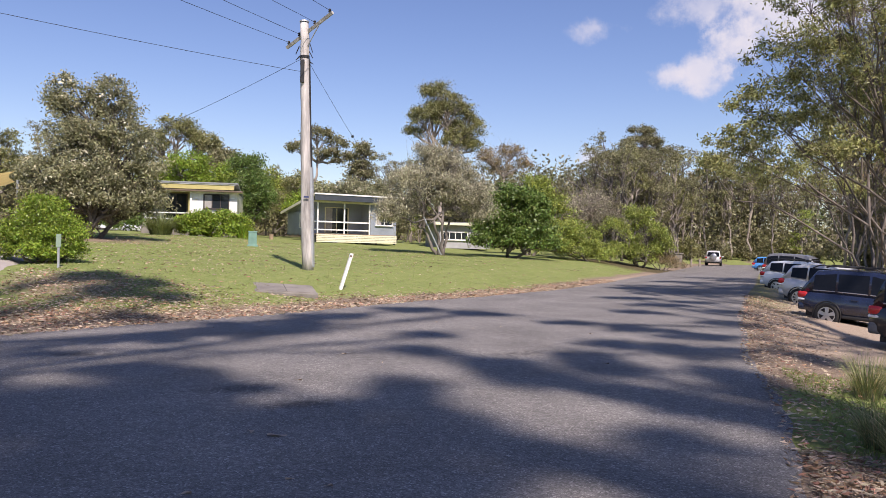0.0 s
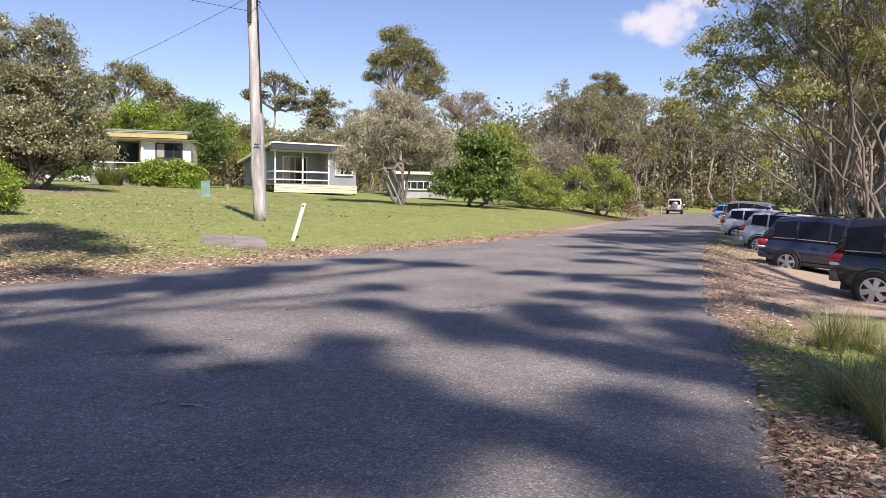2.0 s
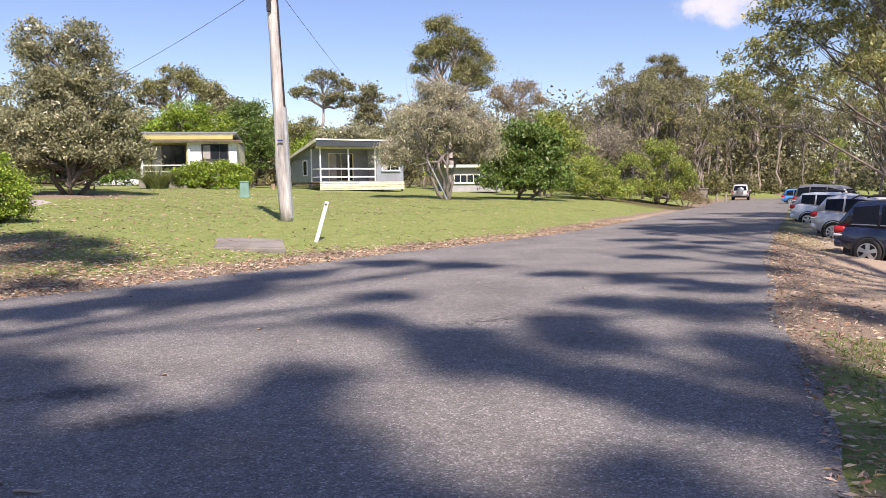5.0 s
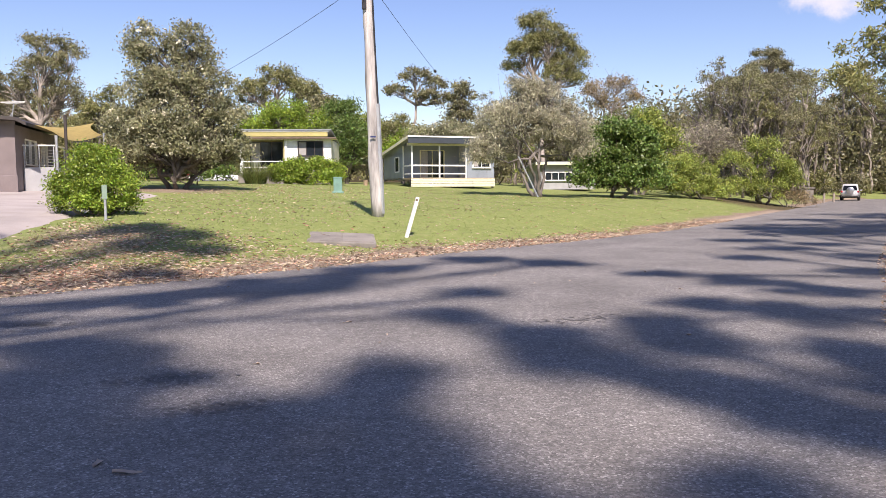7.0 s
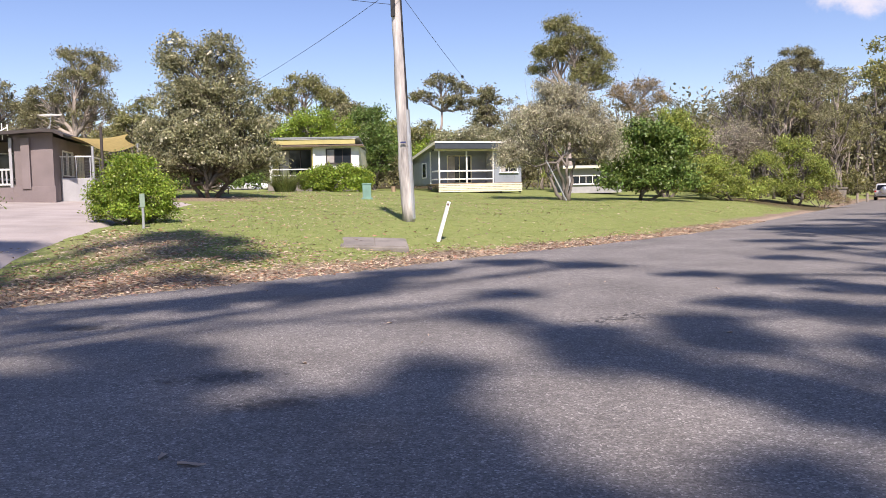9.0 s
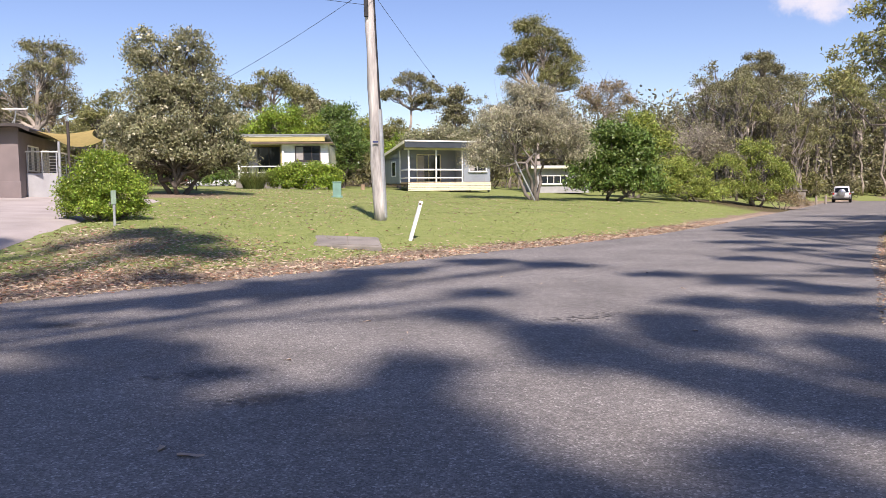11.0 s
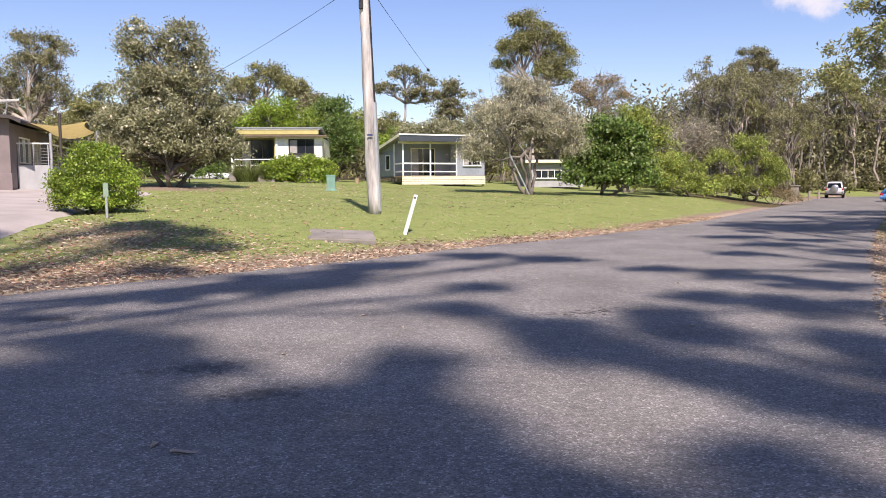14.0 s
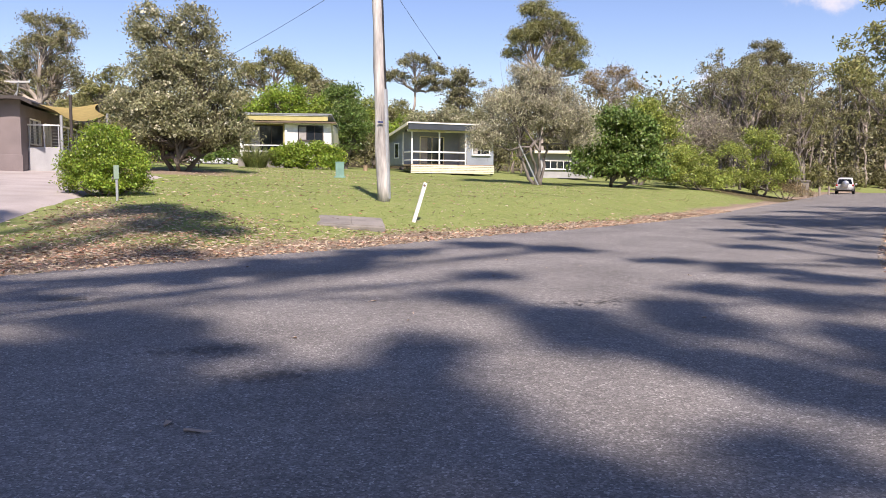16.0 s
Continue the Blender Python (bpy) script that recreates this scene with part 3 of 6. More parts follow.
def tree(name, x, y, blobs, label, rng_seed, trunk_r=0.18, fork=0.35, leaf="leaf_gum", bark="bark_grey", leaf_size=0.2, aspect=0.3, leaves=7000,
         clumps=60, clump_r=0.55, droop=0.35, stems=1, z=None, twigs=True, flowers=0, hollow=0.55, group="", category="tree", wiggle=0.09, lean=(0, 0), bare=0.0, lean_own=False):
    """A tree: stems that fork into limbs towards each blob (dx, dy, height, rx, ry, rz) of the crown, and clumps of leaves in their outer shells."""
    rng = np.random.default_rng(rng_seed)
    base = thing(name, pose(x, y, (ground_z(x, y) if z is None else z) - 0.05), label, category, group)
    wood = Build()
    vol = np.array([b[3] * b[4] + b[4] * b[5] + b[3] * b[5] for b in blobs])
    vol = vol / vol.sum()
    centre = np.average([b[:3] for b in blobs], axis=0, weights=vol)
    low = min(b[2] - b[5] for b in blobs)
    stem_pts = []
    for s in range(stems):
        a = 2 * math.pi * s / max(stems, 1) + rng.uniform(0, 2)
        r0 = 0.0 if stems == 1 else (rng.uniform(0.4, 1.6) if lean_own else trunk_r * 1.6)
        own = np.mean([b[:3] for i, b in enumerate(blobs) if i % stems == s] or [centre], axis=0)
        top = Vector((own[0] * 0.5, own[1] * 0.5, max(0.6, own[2] * 0.42))) if lean_own else Vector((centre[0] * 0.55 + lean[0] + (0 if stems == 1 else math.cos(a) * 0.9), centre[1] * 0.55 + lean[1] + (0 if stems == 1 else math.sin(a) * 0.9),
                      max(0.35, low + fork * (centre[2] - low) + (0.0 if stems == 1 else rng.uniform(-0.3, 0.5)))))
        pts = bent((math.cos(a) * r0, math.sin(a) * r0, -0.1), top, rng, wiggle * 0.6, 6)
        rad = [trunk_r * (1.25 if i == 0 else 1.0 - 0.45 * i / 6) for i in range(7)]
        wood.tube(pts, rad, 9)
        stem_pts.append((pts, rad))
    tips = []
    for bi, (bx, by, bz, rx, ry, rz) in enumerate(blobs):
        pts, rad = stem_pts[bi % stems]
        start = pts[-1] if rng.random() < 0.6 or stems > 1 else pts[-2]
        hub = Vector((bx, by, bz - rz * 0.35))
        lr = trunk_r * (0.5 + 0.35 * (vol[bi] / vol.max()))
        limb = bent(start, hub, rng, wiggle, 5, 0.04)
        wood.tube(limb, [lr * (1 - 0.55 * i / 5) for i in range(6)], 7, False)
        m = max(3, int(round(clumps * vol[bi])))
        for _ in range(m):
            d = rng.normal(size=3)
            d /= np.linalg.norm(d)
            if d[2] < -0.45:
                d[2] *= -0.4
            k = rng.uniform(hollow, 1.0) ** 0.6
            p = Vector((bx + d[0] * rx * k, by + d[1] * ry * k, bz + d[2] * rz * k))
            tips.append(p)
            if twigs:
                s0 = limb[rng.integers(2, 6)]
                wood.tube(bent(s0, p, rng, wiggle, 3), [lr * 0.36, lr * 0.24, lr * 0.16, lr * 0.06], 3, False)
                if bare:
                    for _ in range(int(bare)):
                        q = p + Vector(rng.normal(size=3)) * clump_r * 1.1
                        wood.tube([p.lerp(s0, 0.3), p.lerp(q, 0.5), q], [lr * 0.13, lr * 0.09, lr * 0.03], 3, False)
    part("trunk", wood, M[bark], base, smooth=True)
    tip = np.array(tips)
    pick = rng.integers(0, len(tip), leaves)
    spread = clump_r * rng.uniform(0.6, 1.25, (len(tip), 1))[pick]
    pos = tip[pick] + rng.normal(size=(leaves, 3)) * spread * np.array([0.62, 0.62, 0.42])
    part("crown", leaf_mesh("crown", pos, leaf_size, aspect, M[leaf], rng, droop), M[leaf], base)
    if flowers:
        pk = rng.integers(0, len(tip), flowers)
        fp = tip[pk] + rng.normal(size=(flowers, 3)) * clump_r * 0.6
        part("blossom", leaf_mesh("blossom", np.repeat(fp, 5, 0) + rng.normal(size=(flowers * 5, 3)) * 0.05, 0.16, 0.6, M["flower_pale"], rng), M["flower_pale"], base, "pale cream flower spikes")
    return base


def gum_blobs(rng, h, r, n=6, clear=0.45):
    """Crown parts of a tall gum with a long clear trunk."""
    out = []
    for i in range(n):
        a = rng.uniform(0, 2 * math.pi)
        k = rng.uniform(0.25, 0.9) * r
        t = clear + (1 - clear) * (i + 0.5) / n
        w = r * rng.uniform(0.42, 0.7) * (1.15 - 0.4 * abs(t - 0.75) * 2)
        out.append((math.cos(a) * k, math.sin(a) * k, h * t, w, w, w * rng.uniform(0.5, 0.8)))
    out.append((0, 0, h - r * 0.4, r * 0.6, r * 0.6, r * 0.42))
    return out


# flowering coast tree with a short dark trunk
tree("coast_banksia", -13.05, 38.19, [(-2.2, -0.3, 1.7, 1.2, 1.2, 1.2), (2.4, 0.2, 1.9, 1.2, 1.2, 1.2), (-1.0, 0.9, 1.5, 1.5, 1.2, 1.1), (1.3, 1.0, 1.5, 1.4, 1.2, 1.1), (-2.1, 0, 3.2, 1.3, 1.3, 1.3), (2.2, 0.2, 3.4, 1.4, 1.3, 1.3),
     (0.1, -0.8, 3.1, 2.0, 1.5, 1.5), (-1.5, 0.2, 4.8, 1.4, 1.3, 1.3), (1.6, 0.1, 4.8, 1.4, 1.3, 1.3), (0.1, -0.3, 4.9, 1.5, 1.3, 1.4), (-1.2, 0, 6.3, 1.1, 1.1, 1.1), (0.9, 0, 6.3, 1.2, 1.1, 1.1), (-1.5, 0, 7.4, 0.6, 0.6, 0.7), (0.85, 0, 7.5, 0.65, 0.6, 0.7), (0.0, 0, 6.9, 0.6, 0.6, 0.6), (-0.6, -1.3, 1.8, 1.2, 0.7, 1.0), (1.2, -1.2, 1.9, 1.2, 0.7, 1.0), (0.4, -1.3, 2.7, 1.3, 0.6, 0.9)],
     "olive-green flowering coast tree with pale blossom and dark trunk", 11, 0.15, 0.1, "leaf_olive", "bark_dark", 0.155, 0.42, 52000, 440, 0.42, -0.25, stems=3, flowers=260)
tree("scrub_tree", -14.77, 46.25, [(-0.8, 0, 0.9, 1.4, 1.0, 0.8), (0.9, 0, 0.8, 1.2, 1.0, 0.6), (-2.2, 0.3, 1.1, 1.2, 1.0, 1.0), (0, 0.4, 1.7, 1.6, 1.0, 0.7)],
     "dark low scrub behind the flowering coast tree", 10, 0.06, 0.1, "leaf_deep", "bark_dark", 0.2, 0.35, 7000, 80, 0.42, 0.0, stems=3, category="shrub")
# silver-grey tree leaning over its prop
tree("paperbark", 5.49, 45.15, [(-2.6, 0, 3.0, 1.3, 1.2, 0.9), (-1.0, -0.5, 4.2, 1.8, 1.6, 1.4), (1.2, 0, 4.0, 1.9, 1.6, 1.5), (0.2, 0.3, 5.6, 1.7, 1.5, 1.2), (2.4, 0, 2.9, 1.0, 1.0, 0.9),
     (-0.9, 0, 6.3, 0.9, 0.9, 0.7), (-3.4, 0, 2.3, 0.9, 0.9, 0.6), (-2.2, 0.2, 4.8, 1.0, 1.0, 0.9)],
     "silvery grey paperbark tree with sparse drooping foliage", 12, 0.12, 0.1, "leaf_grey", "bark_grey", 0.19, 0.22, 36000, 260, 0.5, 0.55, stems=4, bare=2)
tree("scrub_tree", 10.75, 49.20, [(-1.3, 0, 1.4, 1.3, 1.3, 1.2), (0.5, -0.4, 1.6, 1.7, 1.5, 1.5), (2.0, 0, 1.5, 1.5, 1.4, 1.4), (-0.5, 0, 2.9, 1.5, 1.4, 1.2), (1.6, -0.2, 2.9, 1.4, 1.3, 1.1), (0.2, 0, 4.1, 1.4, 1.3, 1.0), (1.2, 0, 3.9, 1.2, 1.2, 1.0)],
     "dense dark green broadleaf tree reaching to the ground", 13, 0.14, 0.1, "leaf_deep", "bark_dark", 0.21, 0.5, 27000, 220, 0.46, 0.1, stems=3)

tree("scrub_tree", 14.67, 58.53, [(-1.4, 0, 2.6, 2.0, 1.6, 1.9), (1.4, 0, 3.4, 2.3, 1.6, 2.0), (0, 0, 5.2, 1.8, 1.4, 1.3), (2.6, -0.6, 1.6, 1.8, 1.4, 1.5)],
     "light green spreading scrub tree behind the dark one", 14, 0.14, 0.2, "leaf_mid", "bark_grey", 0.22, 0.4, 20000, 160, 0.5, 0.2, stems=3)
tree("scrub_tree", 20.70, 62.58, [(-2.2, 0, 3.6, 1.9, 1.5, 1.6), (0.4, 0, 4.4, 2.2, 1.6, 1.7), (2.4, 0, 3.4, 1.8, 1.5, 1.5)],
     "half-bare grey scrub tree with pale dead twigs", 15, 0.1, 0.1, "leaf_grey", "twig_grey", 0.2, 0.25, 6500, 190, 0.6, 0.2, stems=5, bare=8)
tree("scrub_tree", 18.27, 54.20, [(-3.0, 0, 1.2, 1.5, 1.3, 1.2), (-0.8, -0.3, 0.9, 1.7, 1.4, 0.9), (0.9, 0, 0.6, 1.2, 1.0, 0.6), (-2.2, 0.4, 2.3, 1.5, 1.1, 1.0), (-0.4, 1.0, 1.9, 1.5, 1.1, 1.1)],
     "low sprawling yellow-green shrub at the lawn edge", 16, 0.08, 0.1, "leaf_mid", "bark_grey", 0.17, 0.35, 18000, 150, 0.4, 0.0, stems=3, category="shrub")
tree("scrub_tree", 23.51, 57.04, [(-1.4, 0, 1.4, 1.5, 1.3, 1.3), (0.2, -0.3, 1.2, 1.5, 1.2, 1.1), (0.6, 0, 2.8, 1.6, 1.3, 1.4), (1.5, 0, 1.7, 1.1, 1.1, 1.1), (-0.3, 0, 4.1, 1.2, 1.1, 1.0), (-2.2, 0, 3.2, 1.0, 1.0, 1.0)],
     "yellow-green shrubby tree with drooping foliage", 17, 0.13, 0.1, "leaf_mid", "bark_grey", 0.18, 0.3, 20000, 170, 0.42, 0.4, stems=3)
tree("scrub_tree", 25.32, 57.02, [(0, 0, 0.8, 1.3, 1.0, 0.6), (1.3, 0, 0.6, 0.9, 0.8, 0.4), (-1.0, 0, 0.9, 0.8, 0.8, 0.5)],
     "low dry brown shrub beside the road", 18, 0.05, 0.1, "leaf_rust", "twig_grey", 0.18, 0.2, 3500, 60, 0.35, -0.2, stems=4, bare=2, category="shrub")
# tall single gum above the houses
tree("tall_gum", 8.43, 66.60, [(-1.7, 0, 11.6, 1.6, 1.5, 1.3), (0.4, 0, 12.6, 2.0, 1.6, 1.4), (2.1, 0, 11.0, 1.6, 1.4, 1.7), (-0.6, 0, 14.0, 1.6, 1.3, 0.9), (2.6, 0, 9.2, 0.9, 0.9, 1.2), (-2.6, 0, 10.4, 0.8, 0.8, 0.7), (1.0, 0, 9.8, 1.2, 1.0, 0.9)],
     "tall gum tree with dense rounded olive crown", 19, 0.24, 0.1, "leaf_gum", "bark_pale", 0.2, 0.35, 24000, 190, 0.5, 0.3)
tree("tall_gum", -3.80, 80.71, [(-1.2, 0, 9.6, 1.5, 1.4, 0.6), (0.6, 0, 11.1, 1.7, 1.5, 0.7), (1.8, 0, 9.0, 1.4, 1.3, 0.8), (2.8, 0, 10.2, 1.1, 1.1, 0.7), (3.6, 0, 8.6, 1.1, 1.1, 0.9)],
     "open gum tree with flat layered crown", 20, 0.2, 0.2, "leaf_gum_dark", "bark_pale", 0.28, 0.35, 5500, 80, 0.5, 0.2)
tree("tall_gum", 1.47, 78.64, [(0, 0, 6.6, 1.5, 1.4, 2.0), (0.3, 0, 9.0, 1.2, 1.1, 1.3), (-0.8, 0, 5.0, 1.3, 1.2, 1.2)],
     "narrow dark gum tree behind the cottages", 21, 0.2, 0.1, "leaf_gum_dark", "bark_grey", 0.28, 0.4, 6000, 80, 0.5, 0.1)
tree("tall_gum", -18.78, 86.80, [(-3.2, 0, 9.6, 2.2, 2, 1.6), (0, 0, 11.2, 2.4, 2, 1.6), (2.8, 0, 9.8, 2.2, 2, 1.5), (4.6, 0, 8.4, 1.4, 1.4, 1.2)],
     "spreading gum tree behind the cream cottage", 22, 0.26, 0.2, "leaf_gum", "bark_pale", 0.28, 0.35, 12000, 130, 0.6, 0.3)
tree("leafy_tree", -14.52, 70.68, [(-2.8, 0, 4.6, 2.0, 1.6, 1.7), (0, 0, 5.8, 2.4, 1.8, 1.8), (2.6, 0, 5.0, 2.0, 1.6, 1.7), (0.4, 0, 4.0, 2.6, 1.6, 1.6)],
     "bright green leafy tree behind the cream cottage", 23, 0.2, 0.1, "leaf_bright", "bark_grey", 0.22, 0.45, 20000, 150, 0.6, 0.0)
tree("leafy_tree", -8.47, 66.53, [(-0.4, 0, 2.2, 1.7, 1.5, 1.6), (0.2, 0, 4.4, 1.6, 1.5, 1.7), (-0.2, 0, 6.2, 1.4, 1.3, 1.2), (0.9, 0, 3.2, 1.5, 1.3, 1.6)],
     "dark green tree between the two cottages", 24, 0.2, 0.1, "leaf_deep", "bark_dark", 0.2, 0.4, 20000, 150, 0.55, 0.0)
tree("leafy_tree", -12.44, 78.73, [(0, 0, 7.2, 2.0, 1.8, 1.4), (0.6, 0, 5.0, 2.2, 1.8, 1.6)],
     "dark rounded tree rising behind the cottages", 25, 0.2, 0.1, "leaf_gum_dark", "bark_dark", 0.3, 0.4, 6000, 70, 0.6, 0.0)
tree("leafy_tree", -3.83, 70.56, [(-0.6, 0, 2.6, 1.8, 1.5, 1.8), (0.8, 0, 3.4, 1.8, 1.5, 1.6)],
     "fresh green tree at the cottage gable", 26, 0.15, 0.1, "leaf_bright", "bark_grey", 0.26, 0.4, 6000, 70, 0.55, 0.0)
tree("coast_banksia", -0.31, 66.56, [(-1.8, 0, 3.8, 1.5, 1.4, 1.3), (0.4, 0, 4.3, 1.7, 1.5, 1.4), (1.8, 0, 3.6, 1.4, 1.3, 1.2)],
     "grey-green flowering tree behind the blue-grey cottage", 27, 0.15, 0.1, "leaf_olive", "bark_grey", 0.24, 0.35, 6500, 80, 0.55, 0.0, flowers=60)
tree("leafy_tree", -4.2, 75.2, [(-1.4, 0, 3.4, 1.9, 1.6, 1.7), (0.9, 0, 3.6, 1.9, 1.6, 1.8), (-0.3, 0, 5.4, 1.7, 1.5, 1.4), (1.2, 0, 5.0, 1.2, 1.2, 1.0)],
     "olive green rounded tree behind the pole", 34, 0.18, 0.1, "leaf_gum", "bark_grey", 0.22, 0.4, 10000, 110, 0.5, 0.1)
tree("leafy_tree", 2.6, 74.2, [(-1.6, 0, 3.4, 1.8, 1.5, 1.7), (0.8, 0, 3.8, 1.9, 1.6, 1.8), (2.6, 0, 3.2, 1.7, 1.5, 1.6), (0.2, 0, 5.2, 1.4, 1.3, 1.1)],
     "grey-green tree behind the blue-grey cottage roof", 35, 0.18, 0.1, "leaf_olive", "bark_grey", 0.22, 0.4, 10000, 110, 0.5, 0.1)
tree("leafy_tree", -7.64, 82.78, [(-1, 0, 5.6, 2.0, 1.8, 1.8), (1.4, 0, 4.8, 2.0, 1.8, 1.8)],
     "green tree in the gap behind the pole", 28, 0.18, 0.1, "leaf_mid", "bark_grey", 0.3, 0.4, 6000, 70, 0.6, 0.0)
tree("tall_gum", -32.26, 62.60, [(-2.4, 0, 7.2, 1.9, 1.7, 1.6), (0.2, 0, 9.2, 2.0, 1.7, 1.5), (1.4, 0, 6.6, 1.9, 1.6, 1.7), (0.4, 0, 10.9, 1.8, 1.4, 0.9), (2.1, 0, 10.0, 1.1, 1.0, 0.8), (-3.8, 0, 5.6, 1.8, 1.5, 1.5)],
     "grey-green gum tree with open crown behind the units", 29, 0.24, 0.1, "leaf_gum_dark", "bark_pale", 0.2, 0.35, 18000, 160, 0.5, 0.2)
tree("tall_gum", -27.46, 60.54, [(-0.8, 0, 3.8, 1.8, 1.6, 1.6), (0.9, 0, 5.2, 1.7, 1.5, 1.5), (1.6, 0, 6.6, 0.8, 0.8, 0.6), (2.4, 0, 4.0, 1.4, 1.3, 1.3)],
     "green tree behind the shade sail", 30, 0.18, 0.1, "leaf_gum", "bark_grey", 0.25, 0.35, 7500, 90, 0.5, 0.1)
tree("tall_gum", -41.64, 66.67, [(0, 0, 6.6, 3.4, 2.2, 2.6), (4.0, 0, 5.6, 2.2, 2.0, 2.2), (-4.0, 0, 5.6, 2.2, 2.0, 2.2)],
     "dark gum trees beyond the units", 31, 0.24, 0.1, "leaf_gum_dark", "bark_grey", 0.3, 0.35, 9000, 120, 0.6, 0.2)
tree("tall_gum", 15.55, 72.71, [(-1.6, 0, 9.0, 1.4, 1.3, 1.1), (0.6, 0, 9.8, 1.4, 1.3, 0.9), (-0.4, 0, 8.0, 1.2, 1.2, 0.9), (1.7, 0, 8.6, 1.0, 1.0, 0.8)],
     "bare-limbed gum tree with thin rusty foliage", 32, 0.16, 0.1, "leaf_rust", "bark_pale", 0.24, 0.25, 3800, 110, 0.45, 0.2, bare=3)
tree("tall_gum", 33.08, 80.75, [(-2.6, 0, 11.2, 1.8, 1.6, 0.8), (0.2, 0, 13.2, 2.2, 1.8, 0.9), (2.4, 0, 11.6, 1.9, 1.6, 0.9), (-0.4, 0, 11.6, 1.7, 1.6, 0.7), (0.2, 0, 14.4, 1.5, 1.2, 0.5)],
     "tall gum tree with layered flat-topped crown", 33, 0.26, 0.2, "leaf_gum_dark", "bark_pale", 0.22, 0.35, 17000, 150, 0.5, 0.1)

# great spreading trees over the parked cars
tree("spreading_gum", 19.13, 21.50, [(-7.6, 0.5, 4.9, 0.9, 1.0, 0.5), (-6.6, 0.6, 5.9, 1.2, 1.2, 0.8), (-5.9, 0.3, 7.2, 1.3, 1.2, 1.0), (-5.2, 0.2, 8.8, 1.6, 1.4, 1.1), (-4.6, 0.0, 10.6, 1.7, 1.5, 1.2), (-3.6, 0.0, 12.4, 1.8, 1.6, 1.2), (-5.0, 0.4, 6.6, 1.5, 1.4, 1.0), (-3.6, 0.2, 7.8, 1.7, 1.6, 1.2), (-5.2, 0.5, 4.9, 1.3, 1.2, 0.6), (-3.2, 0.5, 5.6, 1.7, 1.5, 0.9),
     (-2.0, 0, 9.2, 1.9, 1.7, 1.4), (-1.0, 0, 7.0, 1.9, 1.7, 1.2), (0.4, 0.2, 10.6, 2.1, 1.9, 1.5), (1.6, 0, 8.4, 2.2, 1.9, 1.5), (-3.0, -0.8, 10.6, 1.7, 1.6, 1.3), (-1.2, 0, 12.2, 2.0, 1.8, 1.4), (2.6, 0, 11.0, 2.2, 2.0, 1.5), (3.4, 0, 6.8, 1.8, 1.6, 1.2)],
     "big spreading gum tree with long leaning pale limbs", 41, 0.068, -0.3, "leaf_gum_lit", "bark_brown", 0.15, 0.34, 50000, 520, 0.36, 0.2, stems=9, hollow=0.35, wiggle=0.07, lean_own=True)
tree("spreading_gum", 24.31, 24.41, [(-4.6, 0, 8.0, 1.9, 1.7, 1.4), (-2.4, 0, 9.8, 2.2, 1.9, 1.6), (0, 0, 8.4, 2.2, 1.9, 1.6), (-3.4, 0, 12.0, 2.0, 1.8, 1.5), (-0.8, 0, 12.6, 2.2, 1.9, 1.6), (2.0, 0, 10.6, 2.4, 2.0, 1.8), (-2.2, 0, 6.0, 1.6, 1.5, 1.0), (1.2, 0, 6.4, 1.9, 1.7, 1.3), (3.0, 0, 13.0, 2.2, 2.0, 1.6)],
     "big spreading gum tree behind the parked cars", 42, 0.075, -0.25, "leaf_gum_lit", "bark_brown", 0.17, 0.34, 27000, 340, 0.4, 0.2, stems=8, hollow=0.4, wiggle=0.07, lean_own=True)
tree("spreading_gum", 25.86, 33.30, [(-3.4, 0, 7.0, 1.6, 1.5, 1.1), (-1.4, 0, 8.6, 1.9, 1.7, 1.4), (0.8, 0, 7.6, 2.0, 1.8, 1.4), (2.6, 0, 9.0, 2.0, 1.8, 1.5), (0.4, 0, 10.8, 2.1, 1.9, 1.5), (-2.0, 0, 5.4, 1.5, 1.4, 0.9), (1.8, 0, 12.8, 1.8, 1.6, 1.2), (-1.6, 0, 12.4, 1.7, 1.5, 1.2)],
     "leaning gum tree at the end of the car row", 43, 0.075, -0.2, "leaf_gum_lit", "bark_brown", 0.18, 0.34, 20000, 230, 0.52, 0.3, stems=5, hollow=0.4, wiggle=0.07, lean_own=True)

# gums of the forest, built in five shapes and repeated
rng = np.random.default_rng(5)
shapes = []
for i in range(5):
    h = [15, 17, 13, 16, 11][i]
    leafk = ["leaf_gum", "leaf_gum_dark", "leaf_rust", "leaf_gum_dark", "leaf_mid"][i]
    shapes.append(tree("forest_gum", 44 + i * 5, 104 + i * 3, gum_blobs(rng, h, [3.0, 3.4, 2.8, 3.2, 3.0][i], 7, [0.42, 0.45, 0.4, 0.5, 0.22][i]),
                       "tall forest gum tree with slender pale trunk", 60 + i, [0.17, 0.2, 0.16, 0.2, 0.15][i], 0.0, leafk, ["bark_pale", "bark_grey", "bark_pale", "bark_grey", "bark_grey"][i],
                       0.29, 0.45, 2000, 44, 0.6, 0.25, group="forest trees", hollow=0.4))


